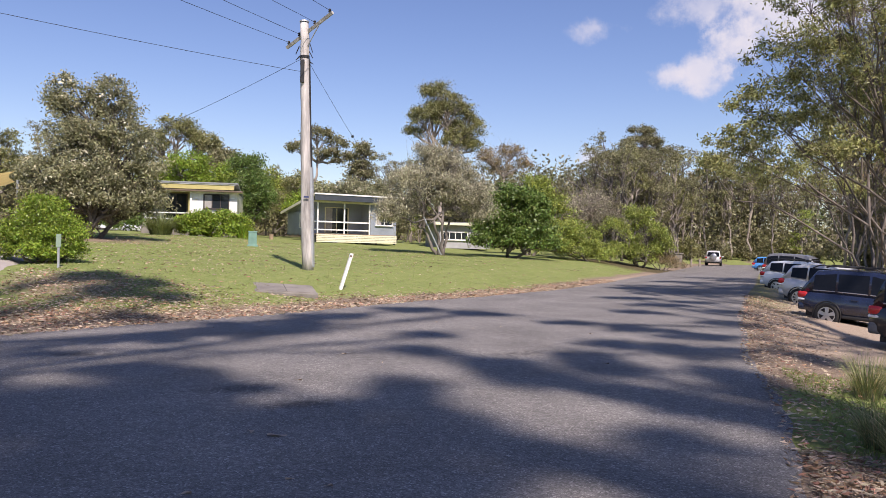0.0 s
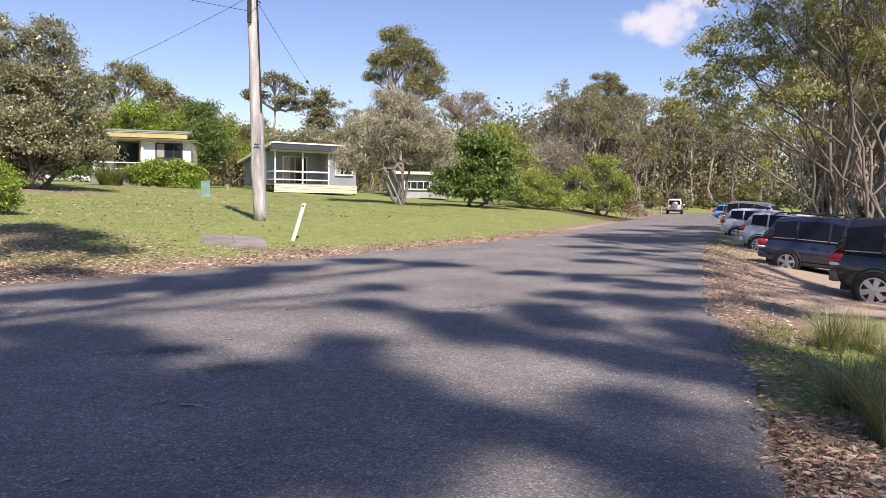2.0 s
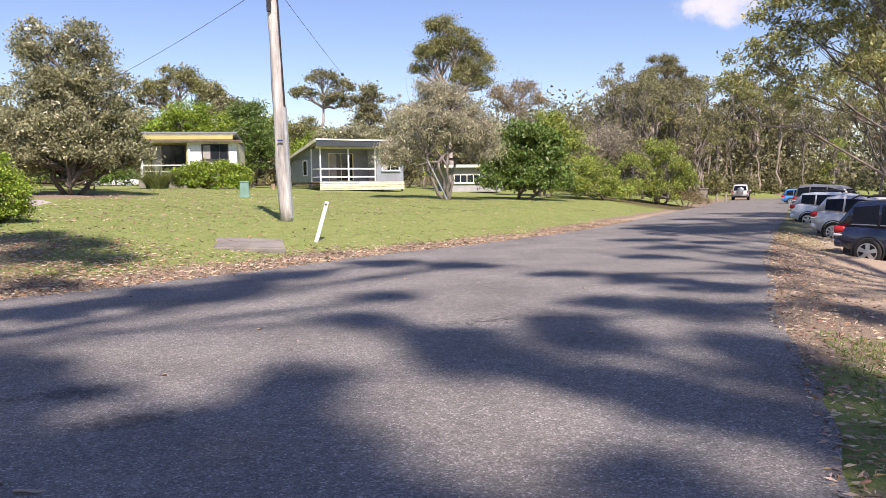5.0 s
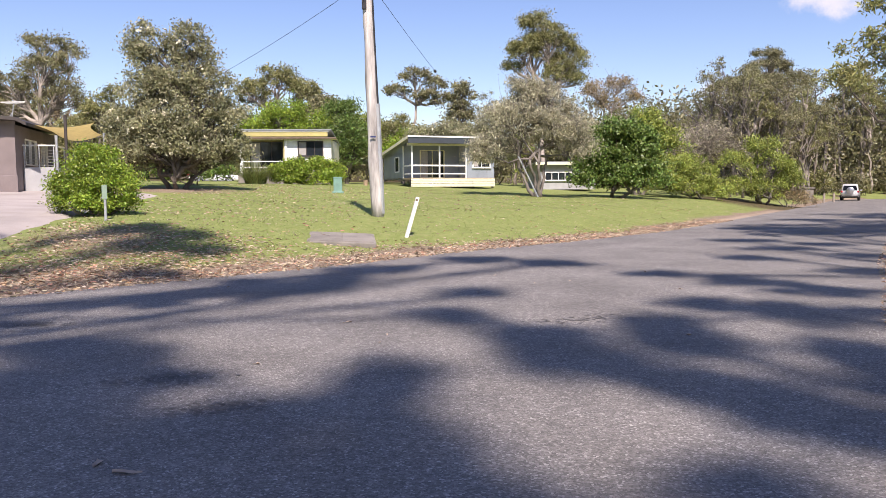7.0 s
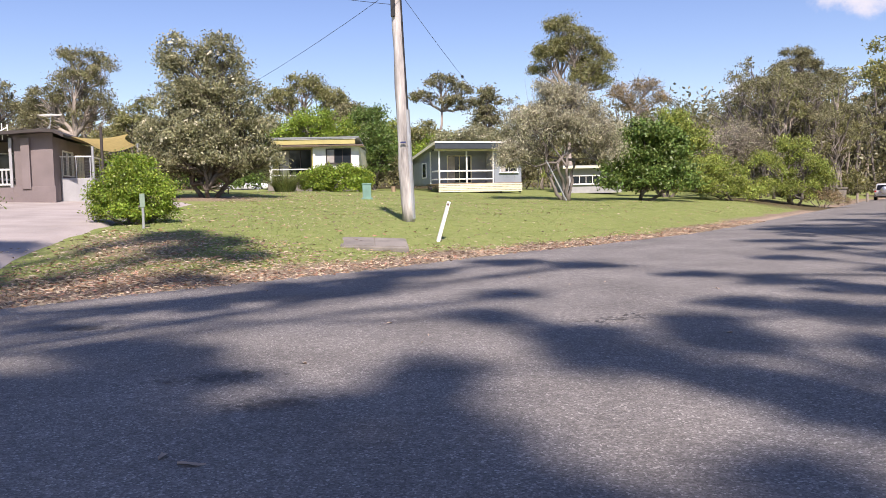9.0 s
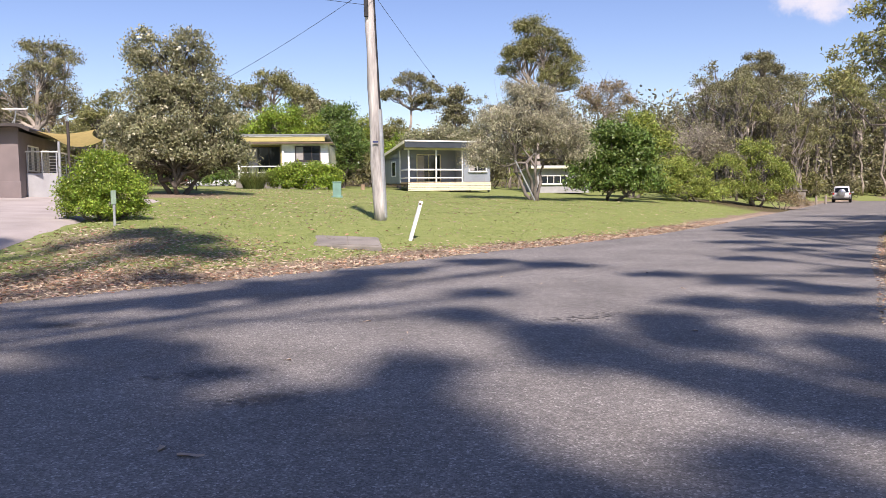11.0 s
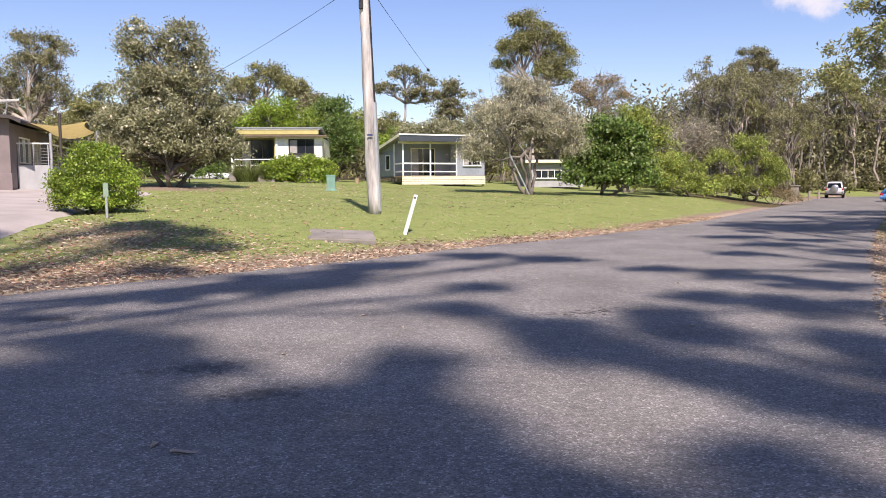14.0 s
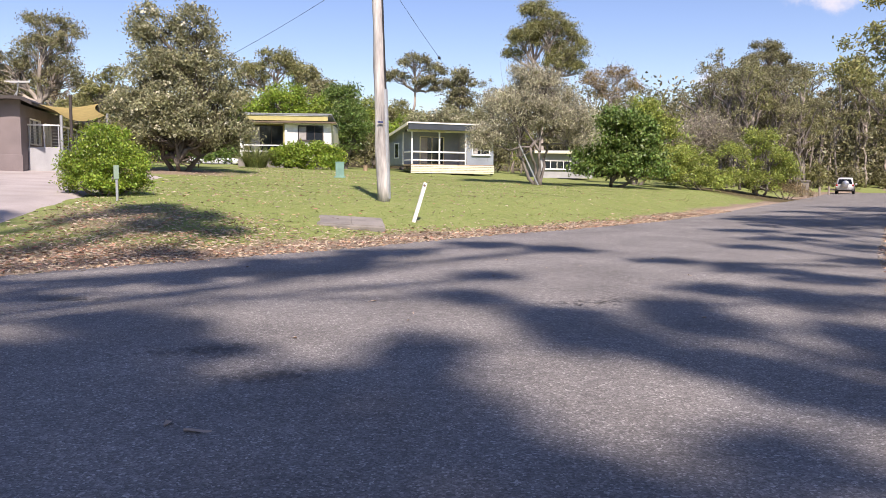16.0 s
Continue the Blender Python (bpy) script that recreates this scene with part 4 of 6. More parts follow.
def wood_row(n, a, b, depth, shapes_used, lo=0.8, hi=1.15):
    """Forest trees at chance places along the line from a to b."""
    for _ in range(n):
        t = rng.random()
        x = a[0] + (b[0] - a[0]) * t + rng.normal() * depth
        y = a[1] + (b[1] - a[1]) * t + rng.normal() * depth
        if edge_distance(x, y, LEFT_EDGE) < 3.5 and -edge_distance(x, y, RIGHT_EDGE) < 7.5:
            continue
        s = rng.uniform(lo, hi)
        m = pose(x, y, ground_z(x, y) - 0.1, 0, 0, rng.uniform(0, 360)) @ Matrix.Diagonal((s, s, s * rng.uniform(0.9, 1.1), 1))
        copy_thing(shapes[shapes_used[rng.integers(len(shapes_used))]], m)


shapes.append(tree("forest_gum", 72, 118, gum_blobs(rng, 15, 2.0, 5, 0.66), "tall slender forest gum with a long bare pale trunk", 66, 0.19, 0.0, "leaf_gum", "bark_pale",
                   0.36, 0.34, 950, 26, 0.5, 0.25, group="forest trees", hollow=0.4, twigs=False))
shapes.append(tree("forest_gum", 76, 120, gum_blobs(rng, 13, 1.8, 5, 0.6), "tall slender forest gum with a long bare brown trunk", 67, 0.17, 0.0, "leaf_gum_dark", "bark_grey",
                   0.36, 0.34, 850, 24, 0.5, 0.25, group="forest trees", hollow=0.4, twigs=False))
wood_row(26, (12, 84), (36, 92), 3.5, [0, 1, 2, 3, 4], 0.46, 0.58)
wood_row(32, (30, 78), (42, 100), 4.0, [0, 1, 3], 0.48, 0.64)
wood_row(14, (22, 64), (33, 77), 1.2, [0, 1, 3], 0.55, 0.7)
wood_row(12, (-10, 92), (14, 88), 3.5, [0, 1, 2, 4], 0.5, 0.62)
wood_row(18, (-52, 70), (-10, 92), 4.0, [0, 1, 4, 2], 0.5, 0.68)
wood_row(28, (36, 38), (62, 78), 3.0, [0, 1, 3, 2], 0.75, 1.05)
wood_row(20, (44, 96), (72, 122), 3.5, [0, 1, 3], 0.62, 0.78)
wood_row(14, (62, 104), (90, 122), 3.0, [0, 1, 3, 4], 0.7, 0.9)
wood_row(8, (24, 86), (34, 92), 1.5, [0, 2, 4], 0.5, 0.6)
wood_row(14, (58, 84), (80, 100), 3.0, [0, 1, 3], 0.8, 1.05)
wood_row(12, (34, 76), (44, 92), 1.5, [0, 1, 3], 0.52, 0.68)
wood_row(44, (27, 68), (46, 97), 2.4, [5, 6], 0.55, 0.85)
wood_row(30, (46, 98), (80, 118), 3.0, [5, 6], 0.8, 1.15)
wood_row(26, (34, 40), (60, 80), 3.0, [5, 6], 0.7, 1.0)
# unseen high trees added behind the camera, whose crowns shade the road
def shade(name_label, x, y, h, spots, seed, leaves):
    """A tree whose crown parts stand where their shade falls on the given spots (x, y, rx, ry) of the ground."""
    k = SUN_DIR / SUN_DIR.z
    blobs = [(sx + k.x * (h + dh) - x, sy + k.y * (h + dh) - y, h + dh, rx, ry, 0.45) for (sx, sy, rx, ry), dh in zip(spots, [0, 1.4, -1.2, 2.2, 0.6, -0.8, 1.8, 0.3] * 4)]
    tree("shade_gum", x, y, blobs, name_label, seed, 0.2, -0.5, "leaf_gum", "bark_grey", 0.32, 0.38, leaves, len(blobs) * 10, 0.4, 0.2, hollow=0.2)


shade("unseen high gum tree set behind the bend to shade the road", -4.5, -20.0, 25.0,
      [(-3.75, 6.7, 0.5, 0.8), (-2.6, 6.0, 0.35, 0.4), (-3.4, 8.3, 0.7, 0.5), (-2.5, 5.0, 0.4, 0.5), (-1.73, 4.9, 0.35, 0.35), (-1.1, 5.15, 0.35, 0.4), (-0.5, 4.7, 0.35, 0.5),
       (-0.22, 7.3, 0.2, 0.8), (-0.23, 6.1, 0.25, 0.5), (0.19, 4.95, 0.25, 0.4), (0.53, 4.3, 0.35, 0.3), (-1.0, 3.4, 0.9, 0.5), (-3.2, 3.2, 1.0, 0.7), (-4.0, 5.2, 0.5, 0.5), (-2.3, 3.9, 0.6, 0.4), (-3.1, 4.3, 0.5, 0.4), (-0.2, 3.6, 0.5, 0.3), (-1.6, 5.7, 0.3, 0.3), (-2.07, 7.2, 0.25, 0.25), (-0.93, 6.2, 0.3, 0.25), (-4.9, 5.6, 0.7, 0.7), (-5.2, 7.2, 0.7, 0.5), (-2.9, 7.3, 0.4, 0.3), (-3.3, 5.6, 0.5, 0.4), (-4.4, 6.4, 0.5, 0.5), (-2.9, 6.7, 0.35, 0.35)], 51, 12500)
shade("unseen high gum tree set beside the shoulder to shade the road", 12.0, -17.0, 24.0,
      [(0.87, 4.0, 0.3, 0.25), (1.85, 4.6, 0.35, 0.2), (2.7, 5.85, 0.3, 0.3), (2.6, 6.7, 0.25, 0.3), (1.3, 3.2, 0.35, 0.25), (3.6, 5.2, 0.25, 0.4), (4.6, 5.8, 0.3, 0.3), (3.7, 4.1, 0.35, 0.3), (4.6, 4.7, 0.4, 0.4),
       (4.2, 6.9, 0.35, 0.35), (1.43, 7.75, 0.35, 0.35), (2.75, 8.6, 0.4, 0.5), (4.35, 8.0, 0.3, 0.6), (1.17, 8.9, 0.35, 0.5)], 52, 8000)
shade("unseen high gum tree set to shade the outer bend and lawn", -13.5, -15.0, 23.0,
      [(-2.27, 12.6, 0.9, 0.9), (-1.57, 13.9, 0.6, 0.5), (-1.2, 15.6, 0.9, 0.5), (0.43, 10.0, 0.45, 0.5), (0.87, 12.0, 0.6, 0.4), (1.0, 17.4, 0.8, 0.6), (2.5, 16.6, 0.9, 0.6), (-3.84, 11.0, 0.35, 0.25), (-5.25, 9.2, 0.35, 0.3), (-3.1, 13.4, 0.5, 0.4),
       (-7.1, 19.2, 0.7, 1.2), (-5.9, 18.3, 0.6, 1.2), (-6.3, 17.0, 0.6, 0.6), (-5.1, 17.2, 0.4, 0.6), (-5.0, 14.3, 0.5, 0.3), (-9.6, 16.2, 0.7, 0.7), (-8.4, 13.0, 0.5, 0.5), (-7.2, 10.6, 0.7, 0.3)], 53, 9000)
shade("unseen gum tree set to shade the farther stretch of road", 15.5, -9.5, 21.0,
      [(2.7, 9.7, 0.4, 0.5), (3.86, 11.2, 0.6, 0.5), (4.95, 10.6, 0.6, 0.9), (3.95, 14.8, 0.6, 0.5), (5.48, 14.0, 0.7, 0.7), (6.0, 12.5, 0.6, 0.5), (7.2, 10.3, 0.4, 0.6), (8.0, 15.2, 0.8, 0.4), (8.7, 20.6, 1.1, 0.5), (8.8, 23.6, 1.1, 0.6),
       (10.6, 22.0, 1.0, 0.5), (13.2, 27.0, 1.3, 0.7), (9.7, 18.2, 0.8, 0.6), (12.0, 30.0, 1.4, 0.7), (17.5, 37.0, 2.0, 1.0), (7.2, 18.0, 0.8, 0.4)], 54, 9000)
# more unseen forest gums behind the camera
for x, y, s, r, k in ((-22, -9, 0.9, 50, 0), (9, -22, 1.1, 310, 1), (-9, -22, 1.05, 60, 0), (18, -12, 1.0, 15, 3), (-28, -2, 0.9, 100, 1), (28, -4, 1.0, 70, 0)):
    copy_thing(shapes[k], pose(x, y, ground_z(x, y) - 0.1, 0, 0, r) @ Matrix.Diagonal((s, s, s, 1)))

# undergrowth at the forest edge, built in three shapes and repeated
bush = [tree("forest_shrub", 40 + 4 * i, 92, [(-0.9, 0, 1.2, 1.1, 1.0, 0.9), (0.8, 0, 1.4, 1.2, 1.0, 1.0), (0, 0.2, 2.1, 1.1, 1.0, 0.9)], "dark tangled shrub under the forest gums", 80 + i, 0.06, 0.1,
             ["leaf_gum_dark", "leaf_gum", "leaf_gum_dark"][i], "bark_dark", 0.3, 0.4, 1250, 24, 0.5, 0.1, stems=2, group="forest undergrowth", category="shrub") for i in range(3)]


def shrub_row(n, a, b, depth, lo, hi):
    for i in range(n):
        t = (i + rng.random()) / n
        x, y = a[0] + (b[0] - a[0]) * t + rng.normal() * depth, a[1] + (b[1] - a[1]) * t + rng.normal() * depth
        if edge_distance(x, y, LEFT_EDGE) < 2.0 and -edge_distance(x, y, RIGHT_EDGE) < 7.0:
            continue
        s = rng.uniform(lo, hi)
        copy_thing(bush[rng.integers(3)], pose(x, y, ground_z(x, y) - 0.15, 0, 0, rng.uniform(0, 360)) @ Matrix.Diagonal((s, s, s * rng.uniform(0.8, 1.2), 1)))


shrub_row(40, (-62, 66), (-8, 86), 2.5, 1.2, 2.0)
shrub_row(28, (-8, 84), (28, 82), 2.5, 0.9, 1.5)
shrub_row(8, (24, 68), (34, 84), 1.2, 0.5, 0.9)
shrub_row(12, (24, 15), (62, 80), 2.0, 0.4, 0.8)
shrub_row(18, (44, 96), (74, 112), 2.0, 0.5, 1.0)
shrub_row(18, (40, 20), (80, 80), 3.0, 1.2, 2.0)

shrub_row(14, (56, 104), (92, 116), 1.5, 0.8, 1.3)


def far_woods(name, a0, a1, r0, r1, zlo, zhi, n, seed, material):
    """Distant wooded rise: crowns of loose foliage filling a belt round the place."""
    g = np.random.default_rng(seed)
    k = 900
    ang, rad = g.uniform(a0, a1, k), g.uniform(r0, r1, k)
    cx, cy = np.sin(ang) * rad, np.cos(ang) * rad
    ok = ~((edge_distance(cx, cy, LEFT_EDGE) < 6) & (-edge_distance(cx, cy, RIGHT_EDGE) < 6))
    cx, cy = cx[ok], cy[ok]
    gz = height(cx, cy)
    top = g.uniform(zlo, zhi, len(cx))
    pick = g.integers(0, len(cx), n)
    u = g.uniform(0, 1, n) ** 0.8
    d = g.normal(size=(n, 3))
    d /= np.linalg.norm(d, axis=1)[:, None]
    w = 2.6 * (0.6 + 0.6 * np.sin(math.pi * np.clip(u, 0.05, 0.98)))
    pos = np.stack([cx[pick] + d[:, 0] * w, cy[pick] + d[:, 1] * w, gz[pick] + top[pick] * u + d[:, 2] * 0.7], -1)
    me = leaf_mesh(name, pos, 0.52, 0.5, material, g, 0.2)
    return tagged(new(name, me), "dense distant gum forest on rising ground", "forest", kind="stuff")


far_woods("distant_forest", radians(-60), radians(14), 96, 135, 5, 8, 56000, 91, M["leaf_gum"])
far_woods("distant_forest", radians(10), radians(75), 88, 135, 7, 12, 60000, 92, M["leaf_gum_dark"])
far_woods("distant_forest", radians(17), radians(44), 104, 132, 5, 9, 26000, 95, M["leaf_gum_dark"])
far_woods("distant_forest", radians(16), radians(62), 138, 165, 9, 15, 22000, 94, M["leaf_gum_dark"])
far_woods("distant_forest", radians(75), radians(300), 55, 95, 8, 14, 14000, 93, M["leaf_gum_dark"])

# ---- buildings ----
def slab(c, s, bevel=0.0, rot=None):
    return Build().box(c, s, rot, bevel)


def window(parent, x0, x1, z0, z1, y, panes=2, frame_mat="white_paint", t=0.06, curtain=True):
    """A framed window proud of a wall whose face is at y."""
    w = part("window", slab(((x0 + x1) / 2, y + 0.03, (z0 + z1) / 2), (x1 - x0 - t, 0.03, z1 - z0 - t)), M["glass"], parent)
    f = Build()
    for cx, cz, sx, sz in (((x0 + x1) / 2, z0, x1 - x0, t), ((x0 + x1) / 2, z1, x1 - x0, t), (x0, (z0 + z1) / 2, t, z1 - z0), (x1, (z0 + z1) / 2, t, z1 - z0)):
        f.box((cx, y, cz), (sx + 0.02, 0.09, sz), None, 0.008)
    for i in range(1, panes):
        f.box((x0 + (x1 - x0) * i / panes, y + 0.005, (z0 + z1) / 2), (t * 0.8, 0.07, z1 - z0 - t))
    part("frame", f, M[frame_mat], w)
    part("sill", slab(((x0 + x1) / 2, y - 0.04, z0 - 0.05), (x1 - x0 + 0.16, 0.16, 0.05), 0.01), M[frame_mat], w)
    if curtain:
        c, cw = Build(), (x1 - x0) * 0.28
        fold = [(x0 + 0.06 + cw * k / 16, y + 0.008 + 0.006 * (k % 2)) for k in range(17)]
        c.loft([[(x, q, z0 + t) for x, q in fold], [(x, q, z1 - t) for x, q in fold]], closed=False, caps=False)
        part("curtain", c, M["curtain"], w)
    return w


def wall_with_openings(parent, x0, x1, z0, z1, y, thick, holes, material, name="wall"):
    """A wall in pieces round its openings (x0, x1, z0, z1)."""
    xs = sorted({x0, x1, *(h[0] for h in holes), *(h[1] for h in holes)})
    b = Build()
    for a, c in zip(xs, xs[1:]):
        spans, mid = [(z0, z1)], (a + c) / 2
        for h in holes:
            if h[0] < mid < h[1]:
                spans = [q for s in spans for q in ((s[0], min(s[1], h[2])), (max(s[0], h[3]), s[1])) if q[1] - q[0] > 1e-3]
        for s in spans:
            b.box((mid, y + thick / 2, (s[0] + s[1]) / 2), (c - a, thick, s[1] - s[0]))
    return part(name, b, M[material], parent)


def skillion(parent, x0, x1, y0, y1, zf, zb, thick, material, name="roof", ribs=False):
    """A roof sheet falling from the front edge to the back, with ribs."""
    b = Build()
    b.add([(x0, y0, zf), (x1, y0, zf), (x1, y1, zb), (x0, y1, zb), (x0, y0, zf - thick), (x1, y0, zf - thick), (x1, y1, zb - thick), (x0, y1, zb - thick)],
          [(0, 1, 2, 3), (7, 6, 5, 4), (0, 4, 5, 1), (1, 5, 6, 2), (2, 6, 7, 3), (3, 7, 4, 0)])
    if ribs:
        n = int((x1 - x0) / 0.4)
        for i in range(n + 1):
            x = x0 + 0.02 + (x1 - x0 - 0.04) * i / n
            b.add([(x - 0.02, y0, zf), (x + 0.02, y0, zf), (x + 0.02, y1, zb), (x - 0.02, y1, zb), (x - 0.012, y0, zf + 0.03), (x + 0.012, y0, zf + 0.03), (x + 0.012, y1, zb + 0.03), (x - 0.012, y1, zb + 0.03)],
                  [(4, 5, 6, 7), (0, 4, 7, 3), (1, 2, 6, 5), (0, 1, 5, 4)])
    return part(name, b, M[material], parent)


def cream_cottage():
    px_, py_ = -15.38, 58.34
    h = thing("cottage", pose(px_, py_, ground_z(px_, py_) + 0.17, 0, 0, 3), "cream weatherboard cottage with yellow fascia and dark glass doors", "house")
    holes = [(0.45, 3.0, 0.65, 3.0), (4.35, 6.2, 1.85, 2.95)]
    wall_with_openings(h, 3.3, 6.83, 0.3, 3.12, 0, 0.14, [holes[1]], "white_paint")
    wall_with_openings(h, 0.0, 3.3, 0.3, 3.12, 1.3, 0.14, [holes[0]], "yellow_paint")
    part("wall", slab((3.3, 0.65, 1.7), (0.14, 1.3, 2.8)), M["yellow_paint"], h)
    part("wall", slab((6.76, 3.6, 1.7), (0.14, 7.0, 2.8)), M["cream_paint"], h)
    part("wall", slab((0.0, 4.2, 1.7), (0.14, 5.8, 2.8)), M["cream_paint"], h)
    part("wall", slab((3.4, 7.1, 1.7), (6.9, 0.14, 2.8)), M["cream_paint"], h)
    part("floor_slab", slab((3.4, 3.4, 0.1), (7.0, 7.6, 0.74)), M["concrete"], h)
    window(h, 4.35, 6.2, 1.85, 2.95, -0.01, 3, "dark_trim")
    window(h, 0.5, 2.95, 0.65, 2.98, 1.29, 3, "dark_trim")
    part("fascia", slab((3.4, -0.32, 3.48), (6.4, 0.05, 0.36)), M["yellow_paint"], h)
    part("gutter", slab((3.75, -0.5, 3.17), (7.0, 0.14, 0.12), 0.03), M["brown_trim"], h)
    part("soffit", slab((3.75, 0.3, 3.13), (7.0, 1.7, 0.03)), M["cream_paint"], h)
    part("trim", slab((3.3, -0.37, 3.72), (6.8, 0.06, 0.12), 0.01), M["white_paint"], h)
    skillion(h, -0.2, 6.9, -0.45, 7.4, 3.84, 3.0, 0.1, "roof_metal")
    for x in (0.1, 3.42):
        part("post", slab((x, -0.05, 1.7), (0.16, 0.16, 2.8), 0.01), M["white_paint"], h)
    for z in (1.0, 1.45):
        part("rail", slab((1.75, -0.05, z), (3.2, 0.06, 0.08), 0.01), M["white_paint"], h)
    return h


def blue_cottage():
    px_, py_ = -2.39, 56.25
    h = thing("cottage", pose(px_, py_, ground_z(px_, py_) - 0.05, 0, 0, 21), "blue-grey cottage with white verandah rails and skillion roof", "house")
    W, D = 6.6, 7.2
    part("deck", slab((W / 2, D / 2, 0.66), (W, D, 0.12)), M["timber"], h)
    for i in range(5):
        part("board", slab((W / 2, -0.02, 0.12 + 0.122 * i), (W + 0.06, 0.035, 0.1), 0.012), M["cream_paint"], h)
    for x in (0.05, 1.6, 3.3, 4.95, 6.5):
        part("stump", slab((x, 0.15, 0.28), (0.14, 0.14, 0.64)), M["under_dark"], h)
    # verandah back wall and room front
    wall_with_openings(h, 0.0, 4.4, 0.72, 3.15, 1.8, 0.12, [(1.3, 3.2, 0.74, 2.8)], "blue_grey_paint")
    window(h, 1.3, 3.2, 0.76, 2.8, 1.79, 2, "cream_paint")
    wall_with_openings(h, 4.4, W, 0.72, 3.15, 0.05, 0.12, [(4.85, 6.25, 1.5, 2.6)], "blue_grey_paint")
    window(h, 4.85, 6.25, 1.5, 2.6, 0.04, 2, "white_paint")
    part("wall", slab((4.46, 0.95, 1.93), (0.12, 1.7, 2.43)), M["blue_grey_paint"], h)
    wall = part("wall", slab((0.06, 4.5, 1.6), (0.12, 5.3, 2.0)), M["blue_grey_paint"], h)
    part("wall", slab((W - 0.06, 3.6, 1.7), (0.12, 7.0, 2.3)), M["blue_grey_paint"], h)
    part("wall", slab((W / 2, D - 0.06, 1.6), (W, 0.12, 2.0)), M["blue_grey_paint"], h)
    gl = part("window", slab((-0.02, 3.4, 1.75), (0.03, 0.9, 1.1)), M["glass"], h)
    fr = Build()
    for y, z, sy, sz in ((3.4, 1.2, 1.02, 0.08), (3.4, 2.3, 1.02, 0.08), (2.9, 1.75, 0.08, 1.1), (3.9, 1.75, 0.08, 1.1)):
        fr.box((-0.04, y, z), (0.06, sy, sz))
    part("frame", fr, M["white_paint"], gl)
    part("corner_board", slab((-0.01, 1.85, 1.9), (0.1, 0.1, 2.4)), M["white_paint"], h)
    for x in (0.06, 2.2, 4.3):
        part("post", slab((x, 0.05, 1.9), (0.1, 0.1, 2.4), 0.01), M["white_paint"], h)
    for z, s in ((1.62, 0.11), (1.02, 0.09)):
        part("rail", slab((2.2, 0.05, z), (4.3, 0.05, s), 0.01), M["white_paint"], h)
    for z, s in ((1.62, 0.11), (1.02, 0.09)):
        part("rail", slab((0.06, 0.95, z), (0.05, 1.7, s), 0.01), M["white_paint"], h)
    part("beam", slab((W / 2 - 0.1, 0.05, 3.14), (W + 0.4, 0.12, 0.16), 0.01), M["cream_paint"], h)
    # fascia band in a very dark blue-grey
    part("fascia", slab((W / 2 + 0.1, -0.5, 3.42), (W + 1.0, 0.05, 0.42)), M["fascia_dark"], h)
    part("trim", slab((W / 2 + 0.1, -0.54, 3.68), (W + 1.04, 0.06, 0.1), 0.01), M["white_paint"], h)
    skillion(h, -0.45, W + 0.6, -0.55, D + 0.4, 3.74, 2.55, 0.1, "roof_metal")
    verge = Build()
    verge.add([(-0.5, -0.55, 3.7), (-0.46, -0.55, 3.7), (-0.46, D + 0.4, 2.52), (-0.5, D + 0.4, 2.52), (-0.5, -0.55, 3.5), (-0.46, -0.55, 3.5), (-0.46, D + 0.4, 2.32), (-0.5, D + 0.4, 2.32)],
              [(0, 1, 2, 3), (4, 7, 6, 5), (0, 4, 5, 1), (1, 5, 6, 2), (2, 6, 7, 3), (3, 7, 4, 0)])
    part("verge", verge, M["cream_paint"], h)
    side = Build()
    side.add([(0.0, 1.8, 2.5), (0.0, D, 2.4), (0.0, D, 2.55), (0.0, 1.8, 3.3), (0.1, 1.8, 2.5), (0.1, D, 2.4), (0.1, D, 2.55), (0.1, 1.8, 3.3)],
             [(0, 3, 2, 1), (4, 5, 6, 7), (0, 4, 7, 3), (3, 7, 6, 2), (0, 1, 5, 4), (1, 2, 6, 5)])
    part("gable", side, M["blue_grey_paint"], h)
    return h


def far_cottage():
    px_, py_ = 7.79, 63.25
    h = thing("cottage", pose(px_, py_, ground_z(px_, py_) - 0.1, 0, 0, 6), "pale cottage with a long window band behind the trees", "house")
    wall_with_openings(h, 0, 4.6, 0.1, 2.2, 0, 0.12, [(0.4, 2.6, 0.85, 1.5)], "block_and_shade_grey")
    window(h, 0.4, 2.6, 0.85, 1.5, -0.01, 4, "white_paint", curtain=False)
    part("wall", slab((4.55, 2.5, 1.15), (0.12, 5, 2.1)), M["block_and_shade_grey"], h)
    part("wall", slab((0.05, 2.5, 1.15), (0.12, 5, 2.1)), M["block_and_shade_grey"], h)
    part("wall", slab((2.3, 5, 1.15), (4.6, 0.12, 2.1)), M["block_and_shade_grey"], h)
    part("fascia", slab((2.3, -0.45, 2.2), (5.6, 0.06, 0.2)), M["cream_paint"], h)
    skillion(h, -0.5, 5.1, -0.45, 5.4, 2.36, 1.9, 0.1, "roof_metal")
    return h


